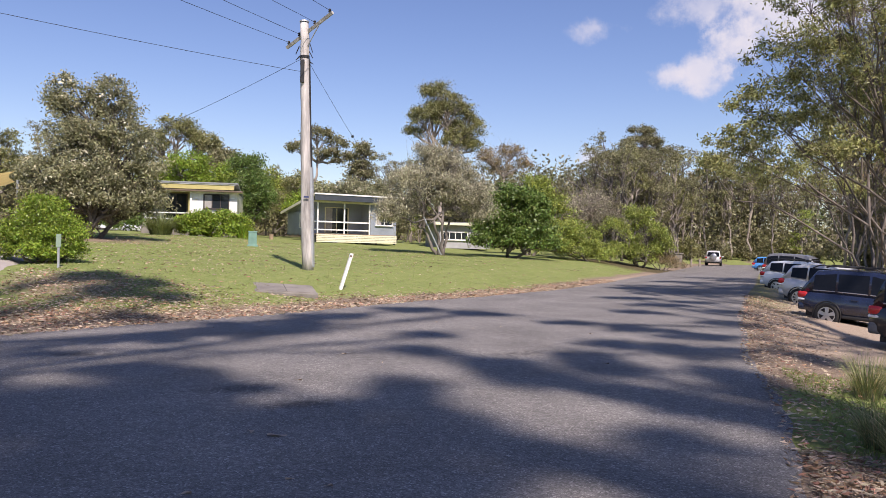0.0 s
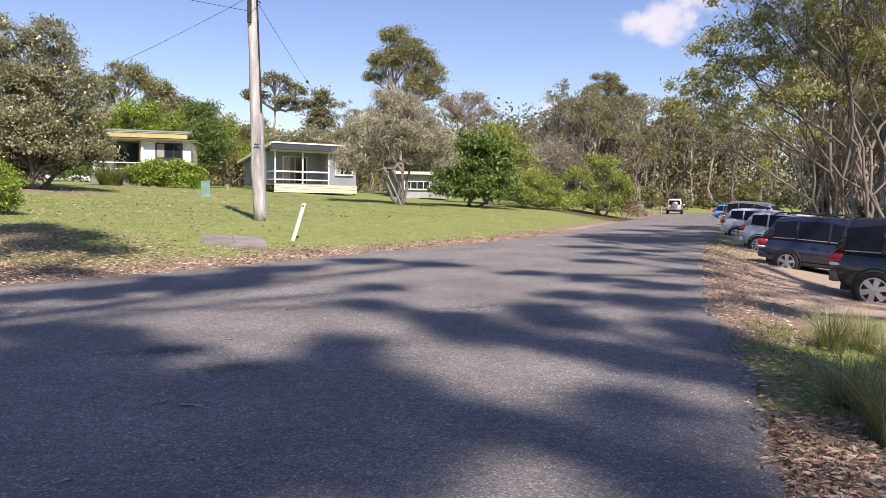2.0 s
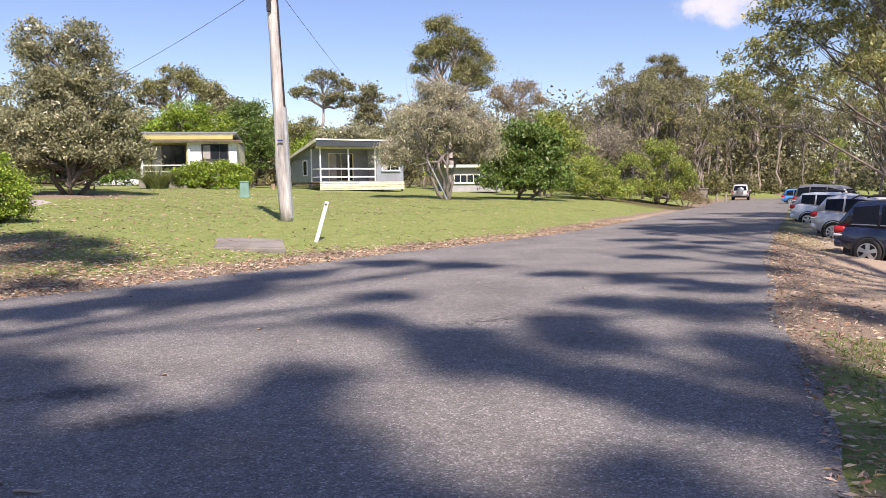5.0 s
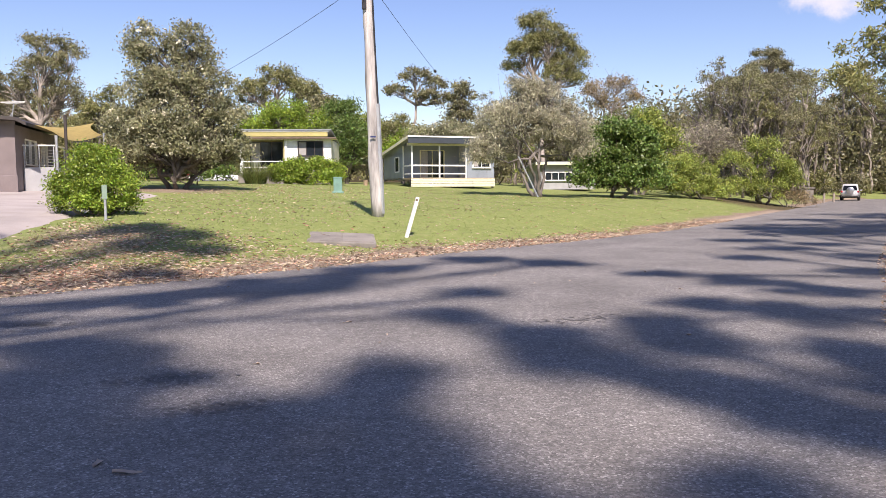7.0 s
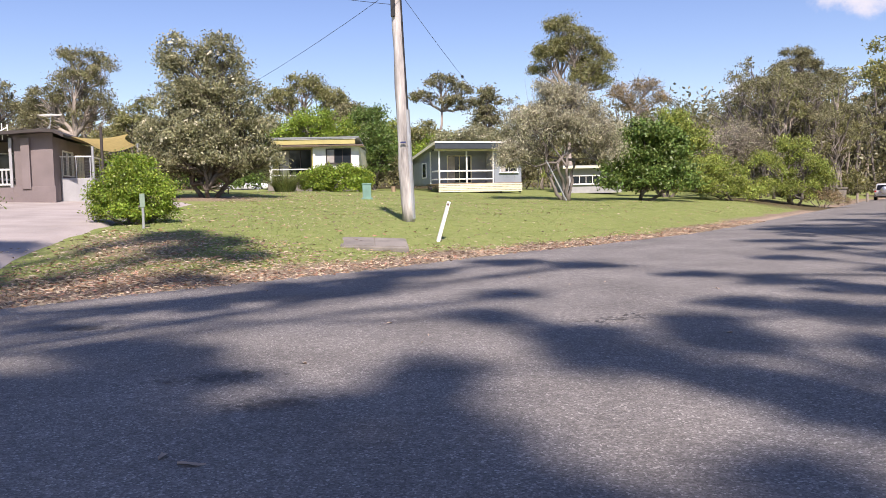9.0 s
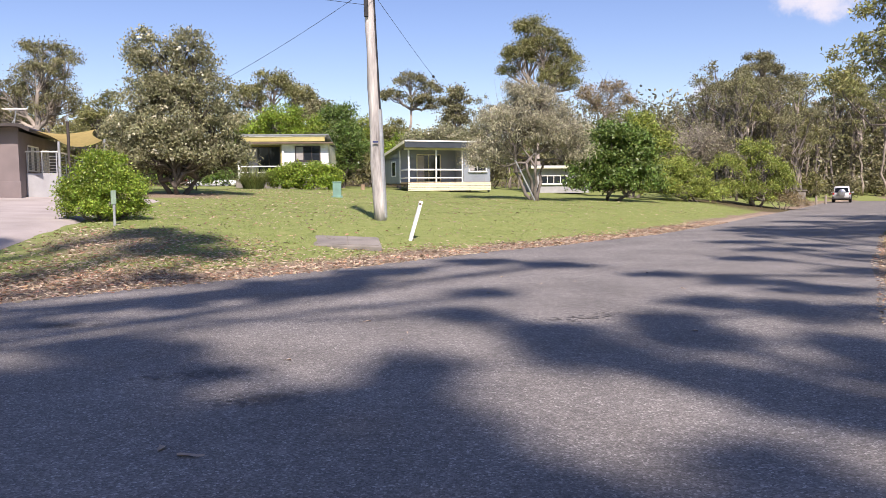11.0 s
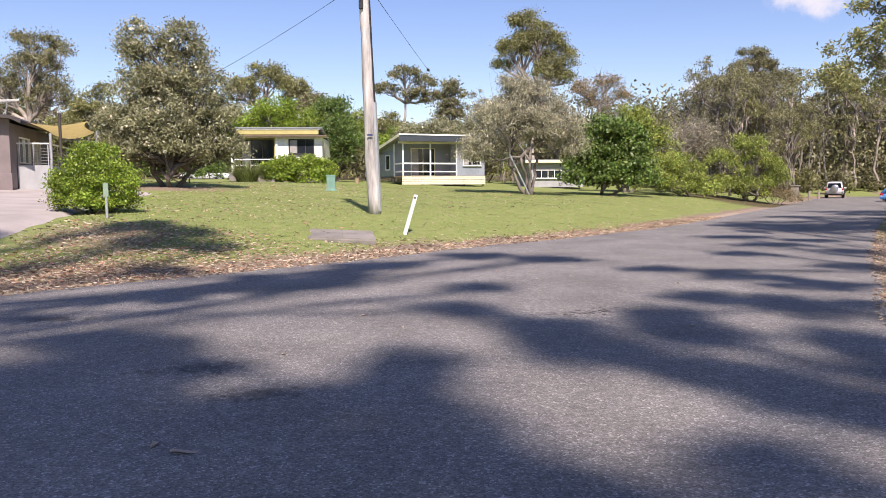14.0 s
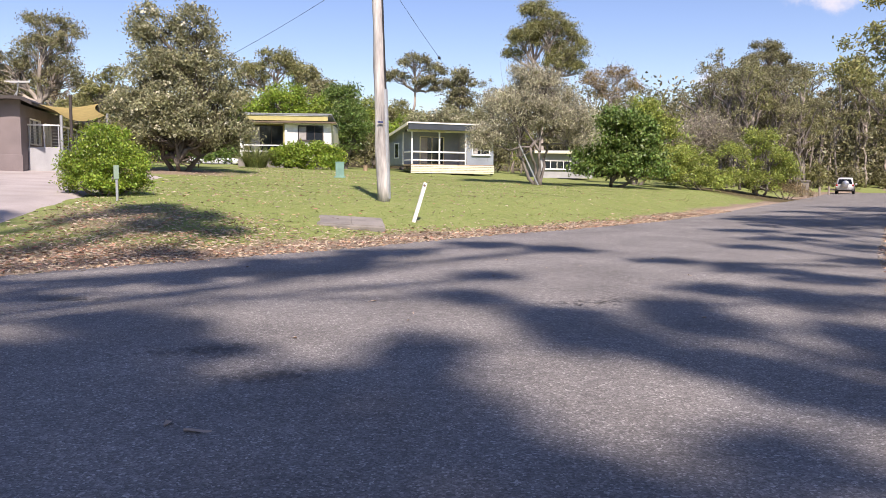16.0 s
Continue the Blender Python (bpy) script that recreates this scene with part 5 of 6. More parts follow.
def units():
    """The low rendered building beside the driveway: x along its front, y along the side with the deck."""
    px_, py_ = -16.95, 31.0
    h = thing("holiday_unit", pose(px_, py_, 1.35, 0, 0, 15.5), "low mauve rendered holiday unit with a wire-railed side deck", "house")
    # front wall with a shallow pier, and the side wall with its windows
    part("wall", slab((-0.72, 0.09, 1.3), (1.44, 0.18, 3.0)), M["mauve_render"], h)
    part("pier", slab((-1.0, -0.09, 1.75), (0.32, 0.16, 2.05), 0.01), M["mauve_render"], h)
    part("plinth", slab((-0.72, -0.06, 0.38), (1.56, 0.12, 0.9), 0.01), M["mauve_render"], h)
    side = Build()
    for y0, y1, z0, z1 in ((0.18, 1.5, 0, 2.85), (1.5, 3.4, 0, 1.3), (1.5, 3.4, 2.35, 2.85), (3.4, 4.2, 0, 2.85), (4.2, 5.4, 0, 1.2), (4.2, 5.4, 2.3, 2.85), (5.4, 7.4, 0, 2.85)):
        side.box((-0.09, (y0 + y1) / 2, (z0 + z1) / 2), (0.18, y1 - y0, z1 - z0))
    part("wall", side, M["mauve_render"], h)
    for y0, y1, z0, z1 in ((1.5, 3.4, 1.3, 2.35), (4.2, 5.4, 1.2, 2.3)):
        w = part("window", slab((-0.1, (y0 + y1) / 2, (z0 + z1) / 2), (0.03, y1 - y0, z1 - z0)), M["glass"], h)
        f = Build()
        for y in (y0, (y0 + y1) / 2, y1):
            f.box((-0.03, y, (z0 + z1) / 2), (0.1, 0.06, z1 - z0))
        for z in (z0, z1):
            f.box((-0.03, (y0 + y1) / 2, z), (0.1, y1 - y0, 0.06))
        part("frame", f, M["white_paint"], w)
    part("wall", slab((-3.6, 7.3, 1.4), (7.2, 0.18, 2.8)), M["mauve_render"], h)
    part("wall", slab((-4.6, 2.6, 1.4), (6.4, 0.16, 2.8)), M["mauve_render"], h)
    part("wall", slab((-1.44, 1.35, 1.4), (0.14, 2.4, 2.8)), M["mauve_render"], h)
    window(h, -3.6, -2.0, 1.2, 2.3, 2.5, 2, "white_paint")
    # porch in the recess; darker wall, post and balusters carry its shade
    part("porch_floor", slab((-4.4, 1.25, 0.85), (5.9, 2.5, 0.14)), M["concrete"], h)
    part("porch_wall", slab((-4.4, -0.05, 0.36), (5.8, 0.14, 0.88)), M["mauve_render"], h)
    part("post", slab((-1.56, -0.05, 1.75), (0.11, 0.11, 2.1), 0.01), M["block_and_shade_grey"], h)
    for z in (0.92, 1.52):
        part("rail", slab((-4.4, -0.05, z), (5.6, 0.05, 0.07), 0.01), M["white_paint"], h)
    for i in range(32):
        part("baluster", slab((-1.75 - i * 0.155, -0.05, 1.22), (0.06, 0.03, 0.56)), M["block_and_shade_grey"], h)
    # low gabled roof with a dark edge, thin sheets running back
    ridge, eave_l, eave_r = 3.0, 2.5, 2.78
    prof = [(-6.6, eave_l), (-0.3, ridge), (0.15, ridge - 0.02), (0.55, eave_r)]
    roof = Build()
    for (xa, za), (xb, zb) in zip(prof, prof[1:]):
        roof.add([(x, y, z + d) for d in (0.0, 0.13) for y in (-0.55, 7.9) for x, z in ((xa, za), (xb, zb))],
                 [(0, 2, 3, 1), (4, 5, 7, 6), (0, 1, 5, 4), (2, 6, 7, 3), (0, 4, 6, 2), (1, 3, 7, 5)])
    part("roof", roof, M["dark_trim"], h)
    gable = Build().add([(-1.5, 0.02, 2.75), (0.0, 0.02, 2.75), (0.0, 0.02, ridge), (-0.3, 0.02, ridge), (-1.5, 0.02, 2.88), (-1.5, 0.16, 2.75), (0.0, 0.16, 2.75), (0.0, 0.16, ridge), (-0.3, 0.16, ridge), (-1.5, 0.16, 2.88)],
                        [(0, 1, 2, 3, 4), (9, 8, 7, 6, 5), (0, 5, 6, 1), (1, 6, 7, 2)])
    part("gable", gable, M["mauve_render"], h)
    # raised side deck with wire rails
    part("deck_base", slab((0.62, 4.1, 0.58), (1.2, 6.2, 1.2), 0.01), M["block_and_shade_grey"], h, "pale grey painted block deck base")
    for x, y in ((0.06, 1.05), (0.62, 1.05), (1.18, 1.05), (1.18, 3.0), (1.18, 5.0), (1.18, 7.1)):
        part("post", slab((x, y, 1.62), (0.045, 0.045, 0.92), 0.008), M["galv"], h)
    part("rail", slab((0.62, 1.05, 2.08), (1.26, 0.07, 0.06), 0.01), M["white_paint"], h)
    part("rail", slab((1.18, 4.1, 2.08), (0.07, 6.2, 0.06), 0.01), M["white_paint"], h)
    for i in range(6):
        part("cable", Build().tube([(0.05, 1.05, 1.26 + 0.125 * i), (1.2, 1.05, 1.26 + 0.125 * i)], 0.008, 5), M["steel"], h)
        part("cable", Build().tube([(1.18, 1.05, 1.26 + 0.125 * i), (1.18, 7.1, 1.26 + 0.125 * i)], 0.008, 5), M["steel"], h)
    # antennas on the roof
    a = part("antenna", Build().tube([(-0.9, 3.0, 2.8), (-0.7, 3.0, 4.1)], 0.025, 6), M["galv"], h)
    for i in range(5):
        part("element", Build().tube([(-1.2 + 0.04 * i, 2.7 + 0.12 * i, 3.98), (-0.2 - 0.04 * i, 2.7 + 0.12 * i, 4.02)], 0.018, 5), M["white_paint"], a)
    part("brace", Build().tube([(-1.25, 3.0, 2.85), (-0.78, 3.0, 3.6)], 0.02, 5), M["galv"], a)
    a = part("antenna", Build().tube([(-1.75, -0.3, 2.7), (-1.75, -0.3, 3.35)], 0.02, 6), M["white_paint"], h)
    for q in (-0.2, 0.2):
        part("element", Build().tube([(-1.75 + q, -0.3, 2.85), (-1.75 + q, -0.3, 3.3)], 0.025, 5), M["white_paint"], a)
    part("element", Build().tube([(-1.95, -0.3, 2.95), (-1.55, -0.3, 3.2)], 0.025, 5), M["white_paint"], a)
    return h


cream_cottage()
blue_cottage()
far_cottage()
unit = units()
# shade sail on its posts
ss = thing("shade_sail", pose(unit.location.x, unit.location.y, unit.location.z, 0, 0, 15.5), "yellow stretched shade sail on steel posts", "shade sail")
n, sv, sf = 12, [], []
corner = [Vector((-0.1, 0.3, 3.06)), Vector((2.75, 1.2, 3.05)), Vector((2.2, 6.5, 2.9)), Vector((0.3, 5.8, 2.85))]
for i in range(n + 1):
    for j in range(n + 1):
        u, v = i / n, j / n
        u2 = 0.5 + (u - 0.5) * (1 - 0.22 * math.sin(math.pi * v))
        v2 = 0.5 + (v - 0.5) * (1 - 0.16 * math.sin(math.pi * u))
        p = corner[0] * (1 - u2) * (1 - v2) + corner[1] * u2 * (1 - v2) + corner[2] * u2 * v2 + corner[3] * (1 - u2) * v2
        sv.append((p.x, p.y, p.z - 0.34 * math.sin(math.pi * u) * (0.6 + 0.4 * v)))
for i in range(n):
    for j in range(n):
        a = i * (n + 1) + j
        sf.append((a, a + n + 1, a + n + 2, a + 1))
part("fabric", Build().add(sv, sf), M["sail"], ss, smooth=True)
for x, y, z, k in ((1.75, 0.6, 3.3, "dark_trim"), (1.3, 1.0, 2.5, "galv"), (2.3, 6.6, 3.0, "galv")):
    part("post", Build().tube([(x, y, -0.2), (x, y, z)], 0.06, 10), M[k], ss)

# ---- power pole ----
bx, by = -1.96, 25.04
tx, ty = -2.27, 25.08
bz, tz = ground_z(bx, by) - 0.1, 9.35
pole = thing("power_pole", pose(bx, by, bz), "weathered grey timber power pole with a crossarm and wires", "power pole")
top = Vector((tx - bx, ty - by, tz - bz))
rng = np.random.default_rng(3)
pts = [top * (i / 14) + Vector((*(rng.normal(size=2) * 0.012), 0)) for i in range(15)]
part("pole", Build().tube(pts, [0.205 - 0.06 * i / 14 + rng.uniform(-0.01, 0.01) for i in range(15)], 16), M["pole_wood"], pole, smooth=True)
part("cap", Build().tube([top, top + Vector((0, 0, 0.05))], [0.165, 0.15], 14), M["galv"], pole)
arm_a, arm_b = top + Vector((-0.62, 0.75, -0.75)), top + Vector((0.98, -0.95, 0.12))
arm = part("crossarm", Build().tube([arm_a, arm_b], 0.07, 4), M["pole_wood"], pole)
for t in (0.04, 0.28, 0.62, 0.94):
    p = arm_a.lerp(arm_b, t)
    part("insulator", Build().lathe([(0.0, 0.06), (0.03, 0.07), (0.055, 0.1), (0.03, 0.13), (0.055, 0.16), (0.03, 0.2), (0.0, 0.21)], 10, "z", p), M["black_plastic"], arm)
part("brace", Build().tube([top * 0.9 + Vector((0.1, -0.1, 0)), arm_a.lerp(arm_b, 0.75)], 0.02, 5), M["galv"], pole)
side = Vector((0.18, -0.06, 0))
part("conduit", Build().tube([side + top * 0.02, side + top * 0.42], 0.075, 6), M["galv"], pole, "grey metal cable guard")
part("cable_run", Build().tube([side * 1.05 + top * 0.42, side * 0.95 + top * 0.6, side * 0.9 + top * 0.85], 0.035, 6), M["wire"], pole)
part("fuse_box", slab(tuple(top * 0.8 + Vector((-0.08, -0.17, 0))), (0.14, 0.1, 0.8), 0.02), M["black_plastic"], pole)
part("band", Build().tube([top * 0.855, top * 0.865], 0.178, 14), M["black_plastic"], pole)
part("tag", slab(tuple(top * 0.3 + Vector((0.0, -0.215, 0))), (0.17, 0.012, 0.055)), M["ink"], pole, "small blue number strip")
for k in range(5):
    a = top * (0.84 + 0.02 * k)
    q = [a + Vector((0.17 * s, -0.05, -0.12 * math.sin(math.pi * (i / 8)) * (k + 1) * 0.6)) + Vector((0.12 * math.sin(math.pi * i / 8) * s, -0.1 * i / 8, 0)) for i in range(9) for s in ((-1) ** k,)]
    part("loop", Build().tube(q, 0.014, 5), M["wire"], pole)


def wire(a, b, sag, label, r=0.008):
    a, b = Vector(a), Vector(b)
    pts = [a.lerp(b, i / 24) - Vector((0, 0, sag * 4 * (i / 24) * (1 - i / 24))) for i in range(25)]
    w = tagged(new("overhead_wire", Build().tube(pts, r, 5).mesh("overhead_wire", M["wire"])), label, "wire", "overhead wires")
    return w


ptop = Vector((bx, by, bz)) + top
for t, e in ((0.04, (-26, -9, 10.2)), (0.28, (-24, -10, 10.5)), (0.62, (-22, -11, 10.7)), (0.94, (-20, -12, 10.9))):
    wire(Vector((bx, by, bz)) + arm_a.lerp(arm_b, t) + Vector((0, 0, 0.15)), e, 0.5, "thin black power line strung from the crossarm")
wire(Vector((bx, by, bz)) + top * 0.86, (-17.5, 39.5, 4.6), 0.5, "thin black service line to the flowering tree side")
wire(Vector((bx, by, bz)) + top * 0.8, (-27, 8, 8.6), 0.4, "thin black service line from the pole")
hx, hy = 3.37, 57.56
wire(Vector((bx, by, bz)) + top * 0.87, (hx, hy, 5.6), 0.35, "thin black service line to the blue-grey cottage")
sa, sb = Vector((bx, by, bz)) + top * 0.87, Vector((hx, hy, 5.6))
i0, i1 = (sa.lerp(sb, q) - Vector((0, 0, 0.35 * 4 * q * (1 - q))) for q in (0.345, 0.352))
sp = tagged(new("line_splice", Build().tube([i0, i0.lerp(i1, 0.5), i1], [0.05, 0.075, 0.05], 8).mesh("line_splice", M["black_plastic"])), "black splice bulb on the service line", "cable fitting")

# ---- things on the lawn ----
gx_, gy_ = -0.84, 21.45
ux_, uy_ = -0.51, 21.54
gp = thing("guide_post", pose(gx_, gy_, ground_z(gx_, gy_) - 0.02), "leaning white painted guide post with small dark reflector", "guide post")
tip = Vector((ux_ - gx_, uy_ - gy_, 1.14))
part("post", slab((0, 0, 0), (0.125, 0.09, tip.length), 0.015, tip.to_track_quat("Z", "Y").to_matrix()), M["white_paint"], gp).location = tip / 2
part("reflector", Build().lathe([(0.0, -0.052), (0.035, -0.052), (0.035, -0.04)], 12, "y"), M["brown_trim"], gp).location = tip * 0.93 + Vector((0, -0.02, 0))
sx_, sy_ = -2.42, 20.0
pit = thing("pit_cover", pose(sx_, sy_, ground_z(sx_, sy_) - 0.07, 4.5, 3.0, 8), "weathered grey concrete service pit cover in the leaves", "pit cover")
part("surround", slab((0, 0, 0.0), (1.72, 1.7, 0.28), 0.03), M["concrete"], pit)
for dx in (-0.4, 0.4):
    part("lid", slab((dx, 0, 0.145), (0.78, 1.5, 0.03), 0.01), M["concrete"], pit)
gx_, gy_ = -5.44, 40.35
gb = thing("utility_pillar", pose(gx_, gy_, ground_z(gx_, gy_) - 0.03, 0, 0, 5), "faded green utility pillar box on the lawn", "utility box")
part("cabinet", slab((0, 0, 0.46), (0.44, 0.32, 0.7), 0.02), M["green_box"], gb)
part("base", slab((0, 0, 0.06), (0.58, 0.42, 0.12), 0.015), M["green_box"], gb)
part("cap", slab((0, 0, 0.83), (0.49, 0.37, 0.06), 0.02), M["green_box"], gb)
gx_, gy_ = -8.50, 20.02
sg = thing("marker_post", pose(gx_, gy_, ground_z(gx_, gy_) - 0.05, 0, 0, 10), "small grey-green marker plate on a thin post", "sign")
part("post", slab((0, 0, 0.45), (0.06, 0.06, 0.95), 0.005), M["galv"], sg)
part("plate", slab((0, -0.04, 0.78), (0.13, 0.015, 0.36), 0.004), M["sign_green"], sg)
gx_, gy_ = 5.37, 44.13
pr = thing("timber_prop", pose(gx_, gy_, ground_z(gx_, gy_)), "pale timber prop leaning against the paperbark", "prop")
part("beam", Build().tube([(0.0, -0.3, 0.05), (-1.1, -0.1, 2.35)], [0.045, 0.04], 6), M["galv"], pr)
gx_, gy_ = -5.73, 56.28
st = thing("bollard", pose(gx_, gy_, ground_z(gx_, gy_) - 0.05), "short weathered timber bollard on the lawn", "bollard")
part("log", Build().tube([(0, 0, 0), (0, 0, 0.45)], [0.16, 0.15], 10), M["timber"], st)
gx_, gy_ = 34.61, 74.06
gate = thing("stone_pillar", pose(gx_, gy_, ground_z(gx_, gy_) - 0.1), "pale stone gate pillar at the road bend", "pillar")
part("shaft", slab((0, 0, 0.65), (0.8, 0.6, 1.3), 0.04), M["concrete"], gate)
part("cap", slab((0, 0, 1.36), (1.0, 0.8, 0.12), 0.03), M["concrete"], gate)
for gx_, gy_ in ((35.16, 72.04), (38.06, 76.05)):
    bo = thing("bollard", pose(gx_, gy_, ground_z(gx_, gy_) - 0.1), "short pale timber bollard beside the road", "bollard")
    part("log", Build().tube([(0, 0, 0), (0, 0, 1.0)], [0.11, 0.1], 10), M["bark_pale"], bo)

# ---- driveway ----
strip("driveway", DRIVE_L[::-1], DRIVE_R[::-1],
      12, M["asphalt_old"], "sunlit pale asphalt driveway up to the unit", "driveway", 0.022, follow=True)

# ---- vehicles ----
def lerp_table(x, table):
    return float(np.interp(x, [t[0] for t in table], [t[1] for t in table]))


def vehicle(name, label, paint, L, W, H, wb, r, belt, roof, m, spare=False, rack=False, cladding=False, boxy=0.0, spokes=5):
    """A road car about its middle on the ground: x forward, y to its left. belt and roof: tables of (x share, height)."""
    car = thing(name, m, label, "car")
    hw = W / 2
    xs = np.linspace(-L / 2, L / 2, 25)
    rings = []
    for x in xs:
        u = x / L + 0.5
        end = min(u, 1 - u)
        w = hw * (0.86 + 0.14 * min(1, end / 0.07) ** 0.5)
        zb = lerp_table(u, belt) * H
        lo = 0.2 * H if 0.05 < u < 0.95 else 0.26 * H
        rings.append([(x, -w * 0.86, lo), (x, -w * 0.97, lo + 0.06), (x, -w, lo + (zb - lo) * 0.45), (x, -w * 0.985, zb - 0.09), (x, -w * 0.93, zb), (x, 0, zb + 0.015),
                      (x, w * 0.93, zb), (x, w * 0.985, zb - 0.09), (x, w, lo + (zb - lo) * 0.45), (x, w * 0.97, lo + 0.06), (x, w * 0.86, lo)])
    body = part("body", Build().loft(rings), M[paint], car, smooth=True)
    # cabin
    us = [q[0] for q in roof]
    cab = []

    def cabin_point(u, k, s):
        """k: 0 at the belt line, 1 at the roof edge."""
        zr, zb = lerp_table(u, roof) * H, lerp_table(u, belt) * H - 0.02
        t = (1 - k)
        return Vector(((u - 0.5) * L, s * hw * (0.94 * t + (0.78 + 0.06 * boxy) * k), zb * t + zr * k))

    for u in np.linspace(us[0], us[-1], 25):
        a, b, c, d = cabin_point(u, 0, -1), cabin_point(u, 0.93, -1), cabin_point(u, 0.93, 1), cabin_point(u, 0, 1)
        zr = lerp_table(u, roof) * H
        cab.append([a, b, Vector((b.x, b.y * 0.9, zr)), Vector((b.x, 0, zr + 0.02)), Vector((c.x, c.y * 0.9, zr)), c, d])
    part("cabin", Build().loft(cab), M[paint], car, smooth=True)
    # side glass, one piece a window
    full = [u for u in np.linspace(us[0], us[-1], 60) if lerp_table(u, roof) * H - lerp_table(u, belt) * H > 0.3 * H * 0.9]
    u0, u1 = full[0], full[-1]
    cuts = [u0, u0 + (u1 - u0) * 0.27, u0 + (u1 - u0) * 0.62, u1]
    for s in (-1, 1):
        for i, (a, b) in enumerate(zip(cuts, cuts[1:])):
            g = Build()
            o = Vector((0, s * 0.012, 0))
            p = [cabin_point(a + 0.008, 0.12, s) + o, cabin_point(b - 0.008, 0.12, s) + o, cabin_point(b - 0.008, 0.84, s) + o, cabin_point(a + 0.008, 0.84, s) + o]
            q = [v - Vector((0, s * 0.02, 0)) for v in p]
            g.add(p + q, [(0, 1, 2, 3), (7, 6, 5, 4), (0, 4, 5, 1), (1, 5, 6, 2), (2, 6, 7, 3), (3, 7, 4, 0)])
            w = part("window", g, M["car_glass"], car)
            tr = Build().tube([p[0] + o * 0.3, p[1] + o * 0.3], 0.012, 5)
            part("trim", tr, M["alloy" if paint in ("car_black", "car_navy") else "black_plastic"], w)
    # rear and front glass
    for nm, slope, out in (("rear_window", roof[:4], -0.035), ("windscreen", roof[:-5:-1], 0.035)):
        za, zb2 = lerp_table(slope[0][0], belt) * H + 0.08, 0.89 * H
        x0, x1 = ((float(np.interp(z / H, [q[1] for q in slope], [q[0] for q in slope])) - 0.5) * L + out for z in (za, zb2))
        wv = [(x0, -hw * 0.76, za), (x0, hw * 0.76, za), (x1, hw * 0.66, zb2), (x1, -hw * 0.66, zb2)]
        wv2 = [(x + (0.03 if nm == "rear_window" else -0.03), y, z - 0.01) for x, y, z in wv]
        part(nm, Build().add(wv + wv2, [(0, 1, 2, 3), (7, 6, 5, 4), (0, 4, 5, 1), (1, 5, 6, 2), (2, 6, 7, 3), (3, 7, 4, 0)]), M["car_glass"], car)
    # bumpers, sills, lamps, plates
    dark = "grey_plastic" if cladding else paint
    part("rear_bumper", slab((-L / 2 + 0.13, 0, 0.32 * H), (0.26, W * 0.95, 0.14 * H), 0.08), M[dark], car, smooth=True)
    part("front_bumper", slab((L / 2 - 0.06, 0, 0.3 * H), (0.26, W * 0.93, 0.2 * H), 0.07), M[dark], car, smooth=True)
    zl = lerp_table(0.03, belt) * H - 0.12
    for s in (-1, 1):
        part("sill", slab((0, s * hw * 0.955, 0.2 * H), (wb - 2.3 * r, 0.09, 0.09), 0.03), M["grey_plastic" if cladding else "black_plastic"], car)
        part("tail_light", slab((-L / 2 + 0.13, s * hw * 0.86, zl + 0.02), (0.3, 0.2, 0.2), 0.07), M["red_lens"], car, smooth=True)
        part("reverse_light", slab((-L / 2 + 0.13, s * hw * 0.865, zl - 0.12), (0.27, 0.19, 0.06), 0.025), M["clear_lens"], car, smooth=True)
        part("headlight", slab((L / 2 - 0.2, s * hw * 0.75, lerp_table(0.96, belt) * H - 0.12), (0.36, 0.4, 0.16), 0.06), M["clear_lens"], car, smooth=True)
        mir = part("mirror", slab((L * 0.17, s * (hw + 0.1), lerp_table(0.67, belt) * H + 0.07), (0.14, 0.22, 0.15), 0.04), M[paint], car, smooth=True)
        for u in (0.36, 0.58):
            part("door_handle", slab(((u - 0.5) * L, s * hw * 1.0, lerp_table(u, belt) * H - 0.13), (0.2, 0.03, 0.035), 0.012), M["alloy" if paint == "car_black" else paint], car)
    part("number_plate", slab((-L / 2 - 0.065, 0, 0.42 * H), (0.015, 0.37, 0.12), 0.004), M["plate"], car)
    # wheels, each on a black disc: arch lip plus shade of the uncut opening
    for x in (-wb / 2, wb / 2):
        for s in (-1, 1):
            arch = part("wheel_arch", Build().lathe([(0.0, 0.0), (r * 1.13, 0.0), (r * 1.16, s * 0.03), (r * 1.1, s * 0.06), (r * 1.04, s * 0.012), (0.0, s * 0.012)], 28, "y", (x, s * (hw - 0.028), r * 1.03)), M["black_plastic"], car, smooth=True)
            yo, sg_ = s * (hw - 0.01), s
            wh = part("wheel", Build().lathe([(r * 0.66, -0.2 * s), (r * 0.9, -0.2 * s), (r, -0.16 * s), (r, 0.0), (r * 0.97, 0.035 * s), (r * 0.86, 0.05 * s), (r * 0.7, 0.04 * s), (r * 0.66, 0.02 * s)], 32, "y", (x, yo, r)), M["rubber"], car, "black rubber tyre", smooth=True)
            part("barrel", Build().lathe([(r * 0.67, 0.025 * s), (r * 0.63, 0.03 * s), (r * 0.6, -0.06 * s), (0.0, -0.07 * s)], 28, "y", (x, yo, r)), M["under_dark"], wh)
            rim = Build().lathe([(r * 0.68, 0.02 * s), (r * 0.68, 0.038 * s), (r * 0.62, 0.038 * s), (r * 0.6, 0.01 * s)], 32, "y", (x, yo, r))
            rim.lathe([(0.0, 0.04 * s), (r * 0.14, 0.038 * s), (r * 0.17, 0.0)], 16, "y", (x, yo, r))
